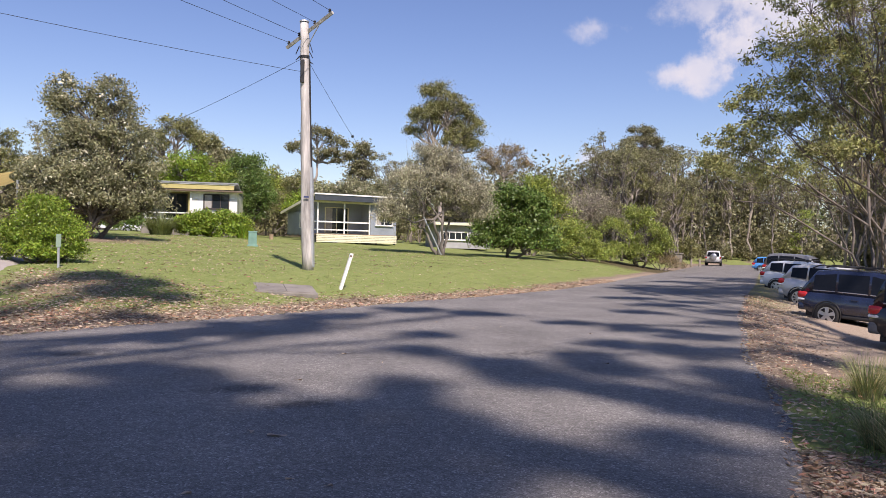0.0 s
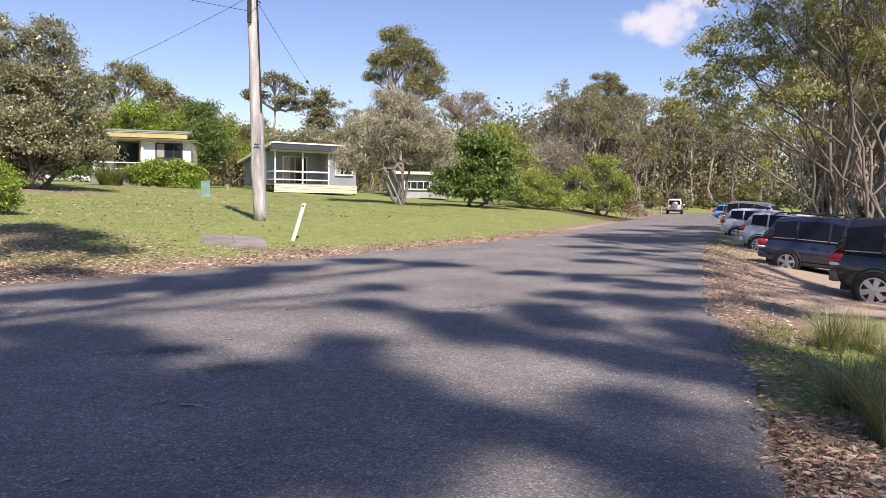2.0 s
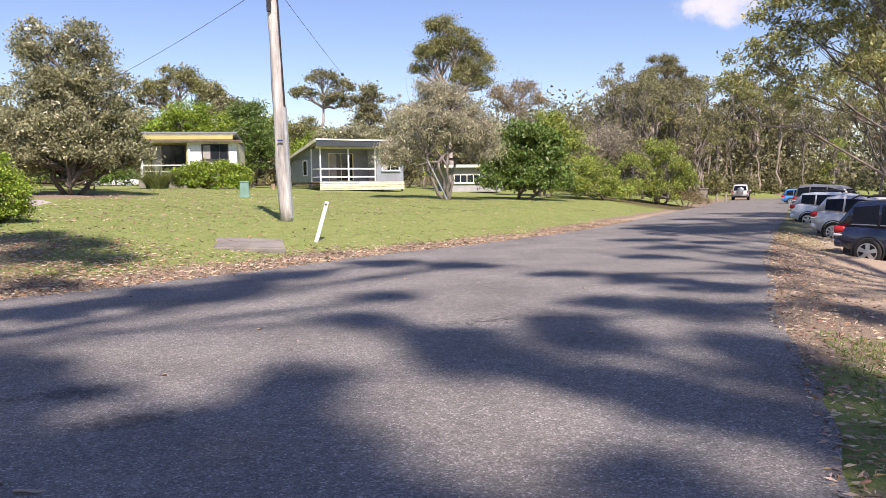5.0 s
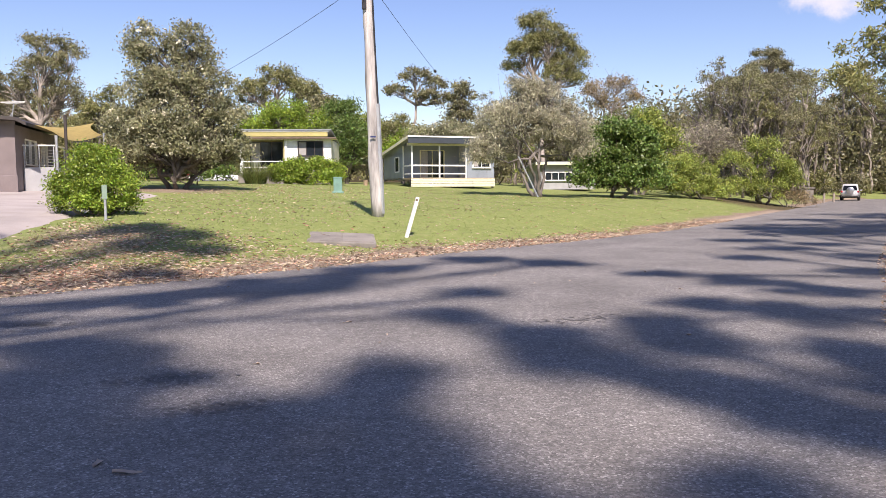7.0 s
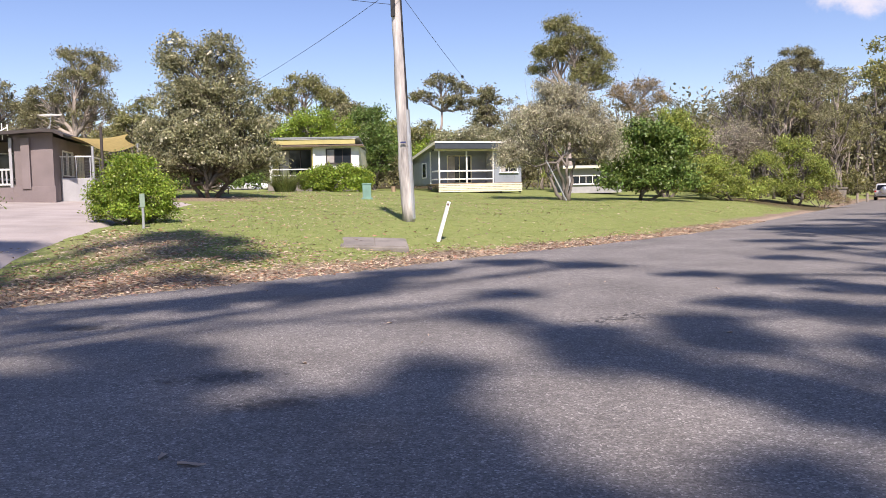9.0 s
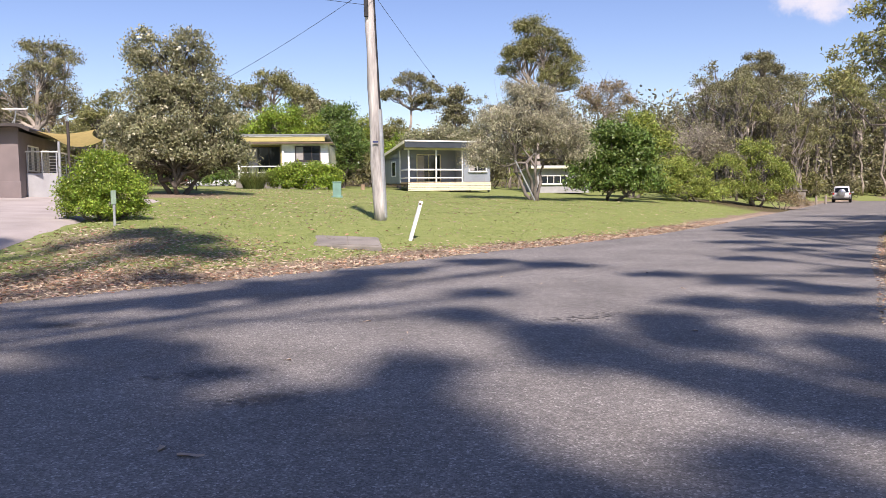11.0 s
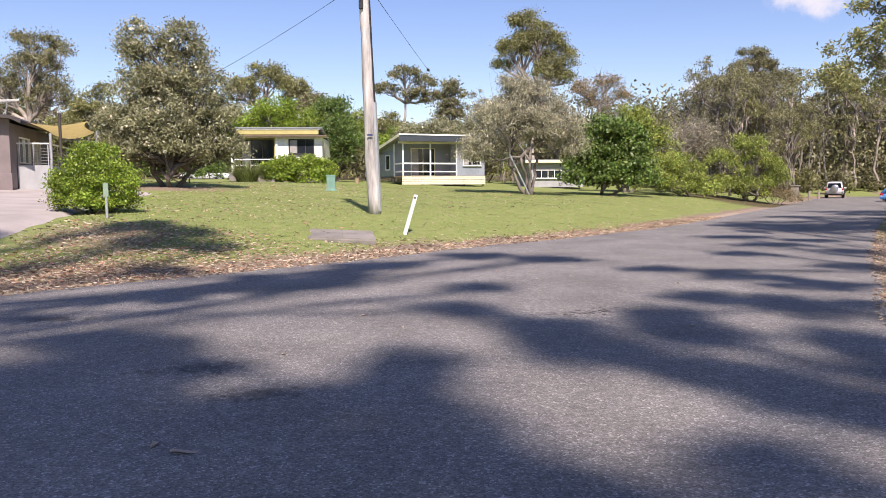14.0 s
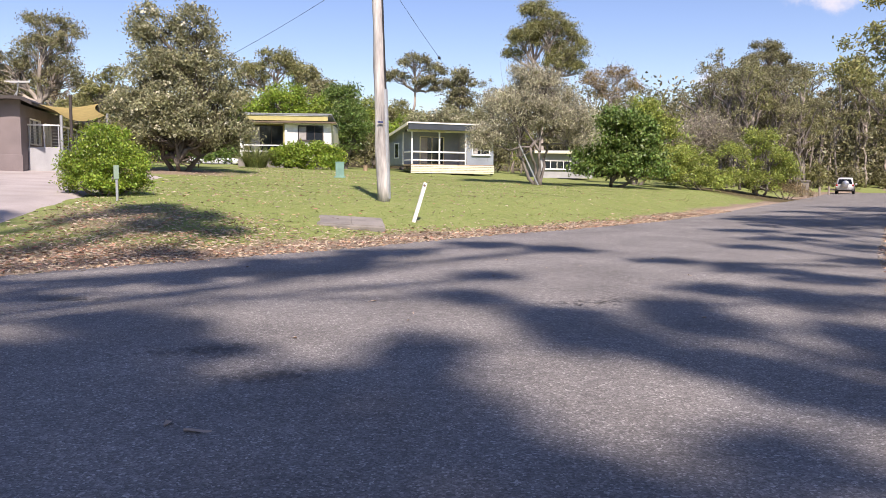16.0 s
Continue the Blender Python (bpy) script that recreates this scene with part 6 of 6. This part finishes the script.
            for k in range(spokes):
                a = 2 * math.pi * k / spokes + 0.3
                c, sn = math.cos(a), math.sin(a)
                wd = r * (0.13 if spokes <= 6 else 0.07)
                vv = []
                for rr, ww, yy in ((r * 0.12, wd * 0.9, 0.034), (r * 0.64, wd * 1.25, 0.03)):
                    for e in (-1, 1):
                        for dy in (0.0, -0.03):
                            vv.append((x + c * rr - sn * ww * e, yo + s * (yy + dy), r + sn * rr + c * ww * e))
                rim.add(vv, [(0, 2, 6, 4), (1, 5, 7, 3), (0, 4, 5, 1), (2, 3, 7, 6), (4, 6, 7, 5), (0, 1, 3, 2)])
            part("rim", rim, M["alloy"], wh, "silver alloy rim")
    part("underside", slab((0, 0, 0.2 * H), (L * 0.9, W * 0.8, 0.14)), M["under_dark"], car)
    zr = H + 0.02
    if rack:
        for s in (-1, 1):
            part("roof_rail", Build().tube([((us[0] + 0.06 - 0.5) * L, s * hw * 0.68, zr - 0.03), ((us[0] + 0.1 - 0.5) * L, s * hw * 0.68, zr + 0.06), ((us[-1] - 0.3 - 0.5) * L, s * hw * 0.68, zr + 0.06), ((us[-1] - 0.26 - 0.5) * L, s * hw * 0.68, zr - 0.03)], 0.022, 6), M["black_plastic"], car)
        for u in (0.3, 0.52):
            part("crossbar", slab(((u - 0.5) * L, 0, zr + 0.08), (0.07, W * 0.78, 0.035), 0.01), M["black_plastic"], car)
    if spare:
        sp = part("spare_wheel", Build().lathe([(0.0, -0.12), (r * 0.9, -0.12), (r, -0.06), (r, 0.06), (r * 0.9, 0.1), (0.0, 0.1)], 28, "y"), M["alloy"], car, "white-covered spare wheel", smooth=True)
        sp.matrix_local = pose(-L / 2 - 0.17, -0.05, 0.6 * H, 0, 0, 90)
    return car


WAGON_BELT = [(0, 0.56), (0.03, 0.58), (0.3, 0.58), (0.68, 0.56), (0.74, 0.56), (0.95, 0.49), (1.0, 0.42)]
WAGON_ROOF = [(0.01, 0.58), (0.05, 0.76), (0.1, 0.95), (0.2, 0.985), (0.45, 1.0), (0.58, 0.97), (0.64, 0.9), (0.76, 0.56)]
BOX_ROOF = [(0.015, 0.6), (0.035, 0.8), (0.07, 0.965), (0.2, 0.995), (0.5, 1.0), (0.6, 0.975), (0.65, 0.9), (0.74, 0.57)]
RISE_BELT = [(0, 0.6), (0.05, 0.66), (0.16, 0.66), (0.3, 0.61), (0.68, 0.56), (0.74, 0.56), (0.95, 0.49), (1.0, 0.42)]
HEAD = Vector((0.62, -0.785, 0.0))


def parked(wheel, L, wb, W, z, turn=0.0):
    """The pose of a car whose right rear wheel stands at the given place."""
    f = Matrix.Rotation(radians(turn), 3, "Z") @ HEAD
    left = Vector((-f.y, f.x, 0))
    c = Vector((wheel[0], wheel[1], 0)) + f * (wb / 2) + left * (W / 2)
    return pose(c.x, c.y, z, 0, 2.5, math.degrees(math.atan2(f.y, f.x)))


vehicle("four_wheel_drive", "glossy black four-wheel drive with grey wheel flares, parked nose-in", "car_black", 4.62, 1.88, 1.88, 2.79, 0.39, WAGON_BELT, BOX_ROOF,
        parked((10.95, 12.25), 4.62, 2.79, 1.88, -0.57), cladding=True, boxy=1, spokes=6)
vehicle("suv", "dark navy wagon with black roof rack, parked nose-in", "car_navy", 4.38, 1.8, 1.7, 2.66, 0.35, WAGON_BELT, WAGON_ROOF, parked((13.28, 18.5), 4.38, 2.66, 1.8, -0.5), rack=True)
vehicle("suv", "silver hatchback wagon with pale alloy wheels, parked nose-in", "car_silver", 4.3, 1.84, 1.66, 2.66, 0.36, RISE_BELT, WAGON_ROOF, parked((16.85, 25.4), 4.3, 2.66, 1.84, -0.44), spokes=10)
vehicle("suv", "white wagon with dark windows, parked nose-in", "car_white", 4.4, 1.82, 1.66, 2.7, 0.36, RISE_BELT, WAGON_ROOF, parked((20.75, 33.3), 4.4, 2.7, 1.82, -0.4), rack=True)
vehicle("van", "brownish grey boxy wagon, parked at the end of the row", "car_grey", 4.8, 1.85, 1.95, 2.8, 0.38, WAGON_BELT, BOX_ROOF, parked((28.9, 46.6), 4.8, 2.8, 1.85, -0.35), boxy=1)
vehicle("hatchback", "bright blue hatchback parked under the trees", "car_blue", 4.0, 1.7, 1.45, 2.5, 0.31, WAGON_BELT, WAGON_ROOF, parked((38.2, 64.3), 4.0, 2.5, 1.7, -0.2, 20))
cx_, cy_ = 43.6, 83.6
vehicle("touring_wagon", "silver-grey four-wheel drive wagon with spare wheel, on the road", "car_silver", 4.5, 1.78, 1.78, 2.5, 0.37, WAGON_BELT, BOX_ROOF, pose(cx_, cy_, 0.0, 0, 0, 61), spare=True, cladding=True)
cx_, cy_ = -20.28, 68.39
vehicle("van", "white van parked behind the flowering tree", "car_white", 4.6, 1.75, 1.6, 2.6, 0.33, WAGON_BELT, BOX_ROOF, pose(cx_, cy_, ground_z(cx_, cy_) - 0.3, 0, 0, 5), boxy=1)

# ---- shrubs and strappy plants ----
tree("garden_bush", -9.42, 21.52, [(-0.5, 0, 0.7, 0.7, 0.7, 0.7), (0.4, -0.1, 0.75, 0.75, 0.7, 0.75), (0, 0.1, 1.35, 0.7, 0.6, 0.6), (0.6, 0, 0.35, 0.5, 0.55, 0.35), (-0.6, 0, 0.35, 0.45, 0.5, 0.35), (0, -0.4, 0.4, 0.6, 0.4, 0.4)],
     "bright green rounded leafy bush beside the driveway", 71, 0.05, 0.1, "leaf_bright", "bark_grey", 0.08, 0.42, 30000, 240, 0.22, -0.1, stems=4, category="shrub", hollow=0.7)
tree("garden_bush", -9.72, 55.30, [(-1.8, 0, 0.8, 1.0, 0.9, 0.9), (0, -0.2, 1.1, 1.2, 0.9, 1.0), (1.5, 0, 0.9, 1.1, 0.9, 0.8), (-1.2, -0.3, 0.4, 1.2, 0.6, 0.5), (1.0, -0.3, 0.4, 1.3, 0.6, 0.5), (-0.9, 0, 1.4, 0.8, 0.7, 0.5), (0.8, 0, 1.5, 0.7, 0.6, 0.4)],
     "bright yellow-green garden bush before the cream cottage", 72, 0.05, 0.1, "leaf_bright", "bark_grey", 0.17, 0.5, 17000, 160, 0.34, -0.1, stems=4, category="shrub", hollow=0.6)
tree("scrub_tree", -17.0, 26.2, [(-0.8, 0, 0.55, 0.7, 0.6, 0.5), (-0.1, 0, 0.35, 0.5, 0.5, 0.35)], "dark green shrub at the driveway edge", 73, 0.05, 0.1, "leaf_deep", "bark_dark", 0.15, 0.3, 3000, 50, 0.3, -0.2, stems=3, category="shrub")


def blades(name, n, base_r, length, width, arch, material, rng, spread=0.5):
    """Arching grass blades from one foot, as a mesh."""
    a = rng.uniform(0, 2 * math.pi, n)
    r0 = base_r * np.sqrt(rng.random(n))
    ln = length * rng.uniform(0.5, 1.15, n)
    out = spread * rng.uniform(0.15, 1.0, n)
    da = a + rng.normal(size=n) * 0.5
    k = 5
    v = np.zeros((n, k, 2, 3))
    for i in range(k):
        t = i / (k - 1)
        rr = ln * out * (t ** 1.6) * arch
        z = ln * (t - 0.45 * arch * out * t ** 2.2)
        w = width * (1 - t) ** 0.7 + 0.0006
        cx, cy = np.cos(a) * r0 + np.cos(da) * rr, np.sin(a) * r0 + np.sin(da) * rr
        for j, s in enumerate((-1, 1)):
            v[:, i, j, 0] = cx - np.sin(da) * w * s
            v[:, i, j, 1] = cy + np.cos(da) * w * s
            v[:, i, j, 2] = z
    ii = np.arange(n * k * 2).reshape(n, k, 2)
    f = np.stack([ii[:, :-1, 0], ii[:, :-1, 1], ii[:, 1:, 1], ii[:, 1:, 0]], -1).reshape(-1, 4)
    me = bpy.data.meshes.new(name)
    me.from_pydata(v.reshape(-1, 3).tolist(), [], f.tolist())
    me.materials.append(material)
    return me


grng = np.random.default_rng(8)
tussock = []
for i, (n, ln) in enumerate(((300, 0.72), (260, 0.58), (240, 0.85))):
    t = thing("grass_tussock", pose(4.4 + i, 3.0, 0), "tall green grass tussock with dry straw blades at the road shoulder", "grass", "tall grass tussocks")
    part("foliage", blades("foliage", n, 0.16, ln, 0.004, 1.0, M["blade_tall"], grng, 0.75), None, t)
    part("straw", blades("straw", n // 3, 0.14, ln * 1.05, 0.0035, 1.0, M["blade_dry"], grng, 0.9), None, t)
    tussock.append(t)
for i, t in enumerate(tussock):
    x, y = ((3.55, 3.2), (3.9, 4.1), (4.35, 3.4))[i]
    t.matrix_world = pose(x, y, ground_z(x, y) - 0.02, 0, 0, 40 * i)
for i in range(46):
    u, w = grng.uniform(2.2, 7.6), grng.uniform(1.0, 4.2)
    x = np.interp(u, [p[1] for p in RIGHT_EDGE], [p[0] for p in RIGHT_EDGE]) + w
    s = grng.uniform(0.6, 1.15)
    copy_thing(tussock[grng.integers(3)], pose(x, u, ground_z(x, u) - 0.03, 0, 0, grng.uniform(0, 360)) @ Matrix.Diagonal((s, s, s, 1)))
# strappy clump by the cream cottage
gx_, gy_ = -13.24, 54.30
sc = thing("strappy_plant", pose(gx_, gy_, ground_z(gx_, gy_)), "dull green strappy clump with arching leaves", "plant")
part("foliage", blades("foliage", 900, 0.7, 1.9, 0.022, 1.0, M["blade_tall"], grng, 1.25), None, sc)
gx_, gy_ = -7.62, 54.79
sc = thing("strappy_plant", pose(gx_, gy_, ground_z(gx_, gy_)), "yellow-green strappy clump with arching leaves", "plant")
part("foliage", blades("foliage", 260, 0.4, 1.3, 0.035, 0.9, M["leaf_bright"], grng, 0.9), None, sc)

# ---- lawn grass and fallen leaves ----
n = 120000
lx, ly = grng.uniform(-16, 26, n), 12 + 42 * grng.random(n) ** 1.4
d = edge_distance(lx, ly, LEFT_EDGE)
keep = (d > 0.9 + 0.8 * grng.random(n)) & (edge_distance(lx, ly, [(-8.0, 10.2), (-8.2, 13.4), (-8.7, 16.5), (-9.4, 19.8), (-10.6, 25.0), (-11.6, 33.0), (-13, 60)]) < -0.1)
lx, ly = lx[keep], ly[keep]
lz = height(lx, ly)
lz += 0.05 * smooth_noise(lx, ly, 0.8) + 0.025 * smooth_noise(lx, ly, 2.7, 1.0)
pos = np.stack([lx, ly, lz + 0.02], -1)
me = leaf_mesh("lawn_grass", pos, 0.062, 0.18, M["blade_lawn"], grng, -0.7)
dry = np.clip(0.16 + 0.3 * smooth_noise(lx, ly, 1.4, 3.0), 0.03, 0.5)
me.materials.append(M["litter"])
me.polygons.foreach_set("material_index", (grng.random(len(lx)) < dry).astype(np.int32))
tagged(new("lawn_grass", me), "short green lawn grass blades", "grass", kind="stuff")


def litter(name, x, y, size, label):
    z = height(x, y)
    off = np.clip(np.maximum(edge_distance(x, y, LEFT_EDGE), -edge_distance(x, y, RIGHT_EDGE)) / 2.0, 0, 1)
    z = np.maximum(z, 0.0 * z - 0.6) + off * (0.05 * smooth_noise(x, y, 0.8) + 0.025 * smooth_noise(x, y, 2.7, 1.0))
    on_road = (edge_distance(x, y, LEFT_EDGE) < 0) & (edge_distance(x, y, RIGHT_EDGE) > 0)
    z = np.where(on_road, 0.008, z + 0.02 + 0.03 * grng.random(len(x)))
    me = leaf_mesh(name, np.stack([x, y, z], -1), size, 0.24, M["litter"], grng, 0.0, flat=0.82)
    me.materials.append(M["litter_red"])
    me.polygons.foreach_set("material_index", (grng.random(len(x)) < 0.3).astype(np.int32))
    return tagged(new(name, me), label, "leaves", kind="stuff")


# drift of dry leaves along the lawn edge, thicker towards the driveway
n = 17000
t = grng.random(n)
p = np.array([q for q in LEFT_EDGE if -14 < q[0] < 15], float)
s = np.concatenate([[0], np.cumsum(np.hypot(*np.diff(p, axis=0).T))])
u = s[-1] * t ** 1.35
ex, ey = np.interp(u, s, p[:, 0]), np.interp(u, s, p[:, 1])
wide = np.interp(ex, [-12, -6, -3, 2, 14], [2.6, 2.4, 1.7, 0.9, 0.6])
o = np.abs(grng.normal(size=n)) * wide * 0.75 - 0.25 * grng.random(n)
litter("leaf_litter", ex - 0.77 * o, ey + 0.64 * o, 0.1, "dry brown gum leaves drifted along the lawn edge")
n = 11000
lx, ly = grng.uniform(-14, 22, n), 15 + 34 * grng.random(n) ** 1.2
k = (edge_distance(lx, ly, LEFT_EDGE) > 1.5) & (edge_distance(lx, ly, DRIVE_R) < -0.2) & (grng.random(n) < np.interp(lx, [-9, -2, 8], [1.0, 0.5, 0.3]))
litter("leaf_litter", lx[k], ly[k], 0.12, "pale dry leaves scattered over the lawn")
# thick litter on the corner of lawn between driveway and road
n = 4200
a, b = grng.random(n), grng.random(n) ** 1.2
qx = (1 - b) * (-7.7 + 2.4 * a) + b * (-8.9 + 5.4 * a)
qy = (1 - b) * (11.8 + 2.0 * a) + b * (19.5 - 1.0 * a)
litter("leaf_litter", qx + 0.3 * grng.normal(size=n), qy + 0.3 * grng.normal(size=n), 0.1, "dry brown leaves lying thick on the lawn corner")
# shoulder on the car side
n = 5500
u = grng.uniform(1.0, 26, n)
ex = np.interp(u, [q[1] for q in RIGHT_EDGE], [q[0] for q in RIGHT_EDGE])
o = np.abs(grng.normal(size=n)) * np.interp(u, [1, 3.6, 4.6, 7, 12, 26], [0.7, 0.6, 0.5, 0.9, 1.0, 0.9]) - 0.12
litter("leaf_litter", ex + o * 0.88, u - o * 0.48, 0.075, "dry brown leaves and bark strips on the road shoulder")
n = 2600
u, o = grng.uniform(1.6, 3.9, n), np.abs(grng.normal(size=n)) * 0.45 + 0.05
ex = np.interp(u, [q[1] for q in RIGHT_EDGE], [q[0] for q in RIGHT_EDGE])
litter("leaf_litter", ex + o * 0.88, u - o * 0.48, 0.085, "dry brown leaves heaped at the asphalt edge")
# grass on the shoulder
n = 9000
u, o = grng.uniform(3.6, 8.5, n), grng.uniform(0.3, 4.5, n)
ex = np.interp(u, [q[1] for q in RIGHT_EDGE], [q[0] for q in RIGHT_EDGE])
gxx, gyy = ex + o * 0.88, u - o * 0.48
me = leaf_mesh("shoulder_grass", np.stack([gxx, gyy, height(gxx, gyy) + 0.03], -1), 0.09, 0.12, M["blade_lawn"], grng, -0.6)
tagged(new("shoulder_grass", me), "short grass on the road shoulder", "grass", kind="stuff")


# single leaves lying on the asphalt
def fallen_leaf(x, y, turn, length, label, curl=0.25):
    b, k = Build(), 9
    v = []
    for i in range(k):
        q = i / (k - 1)
        w = 0.16 * length * math.sin(math.pi * min(1, q * 0.96 + 0.03)) ** 0.8
        bend = curl * length * (q - 0.5) ** 2
        v += [(length * (q - 0.5), bend - w, 0.012 + 0.01 * math.sin(q * 5)), (length * (q - 0.5), bend, 0.006), (length * (q - 0.5), bend + w, 0.016 + 0.008 * math.cos(q * 4))]
    f = [(i * 3 + j, (i + 1) * 3 + j, (i + 1) * 3 + j + 1, i * 3 + j + 1) for i in range(k - 1) for j in (0, 1)]
    me = b.add(v, f).mesh("fallen_leaf", M["litter"], True)
    ob = tagged(new("fallen_leaf", me), label, "leaf", "leaves on the asphalt")
    ob.matrix_world = pose(x, y, 0.0, 0, 0, turn)


fallen_leaf(-1.49, 4.56, 5, 0.17, "dry tan gum leaf lying on the asphalt")
fallen_leaf(-1.72, 4.72, 105, 0.15, "curled grey gum leaf lying on the asphalt", 0.6)
for i in range(26):
    x, y = grng.uniform(-6, 5), grng.uniform(2.4, 15)
    if edge_distance(x, y, RIGHT_EDGE) > 0.2:
        fallen_leaf(x, y, grng.uniform(0, 360), grng.uniform(0.06, 0.11), "small dry leaf lying on the asphalt", grng.uniform(0, 0.6))


# dark tar patches worn into the road
def tar_patch(x, y, w, h, turn):
    b = Build()
    for _ in range(110):
        px_, py_ = grng.normal() * w * 0.4, grng.normal() * h * 0.6
        r = grng.uniform(0.008, 0.03)
        zz = 0.003 + 0.0001 * (len(b.f) % 60)
        k = [(px_ + r * (1 + 0.4 * math.sin(3 * a)) * math.cos(a), py_ + r * math.sin(a), zz) for a in np.linspace(0, 2 * math.pi, 8)[:-1]]
        b.add(k, [tuple(range(7))])
    ob = tagged(new("tar_patch", b.mesh("tar_patch", M["tar"])), "dark worn tar patch in the road surface", "road mark", "tar patches", "structure")
    ob.matrix_world = pose(x, y, 0, 0, 0, turn)


tar_patch(-2.08, 6.74, 0.55, 0.18, 12)
tar_patch(-1.34, 5.89, 0.45, 0.14, 5)
tar_patch(1.9, 9.6, 0.7, 0.2, 30)
tar_patch(-4.6, 9.4, 0.5, 0.15, 10)
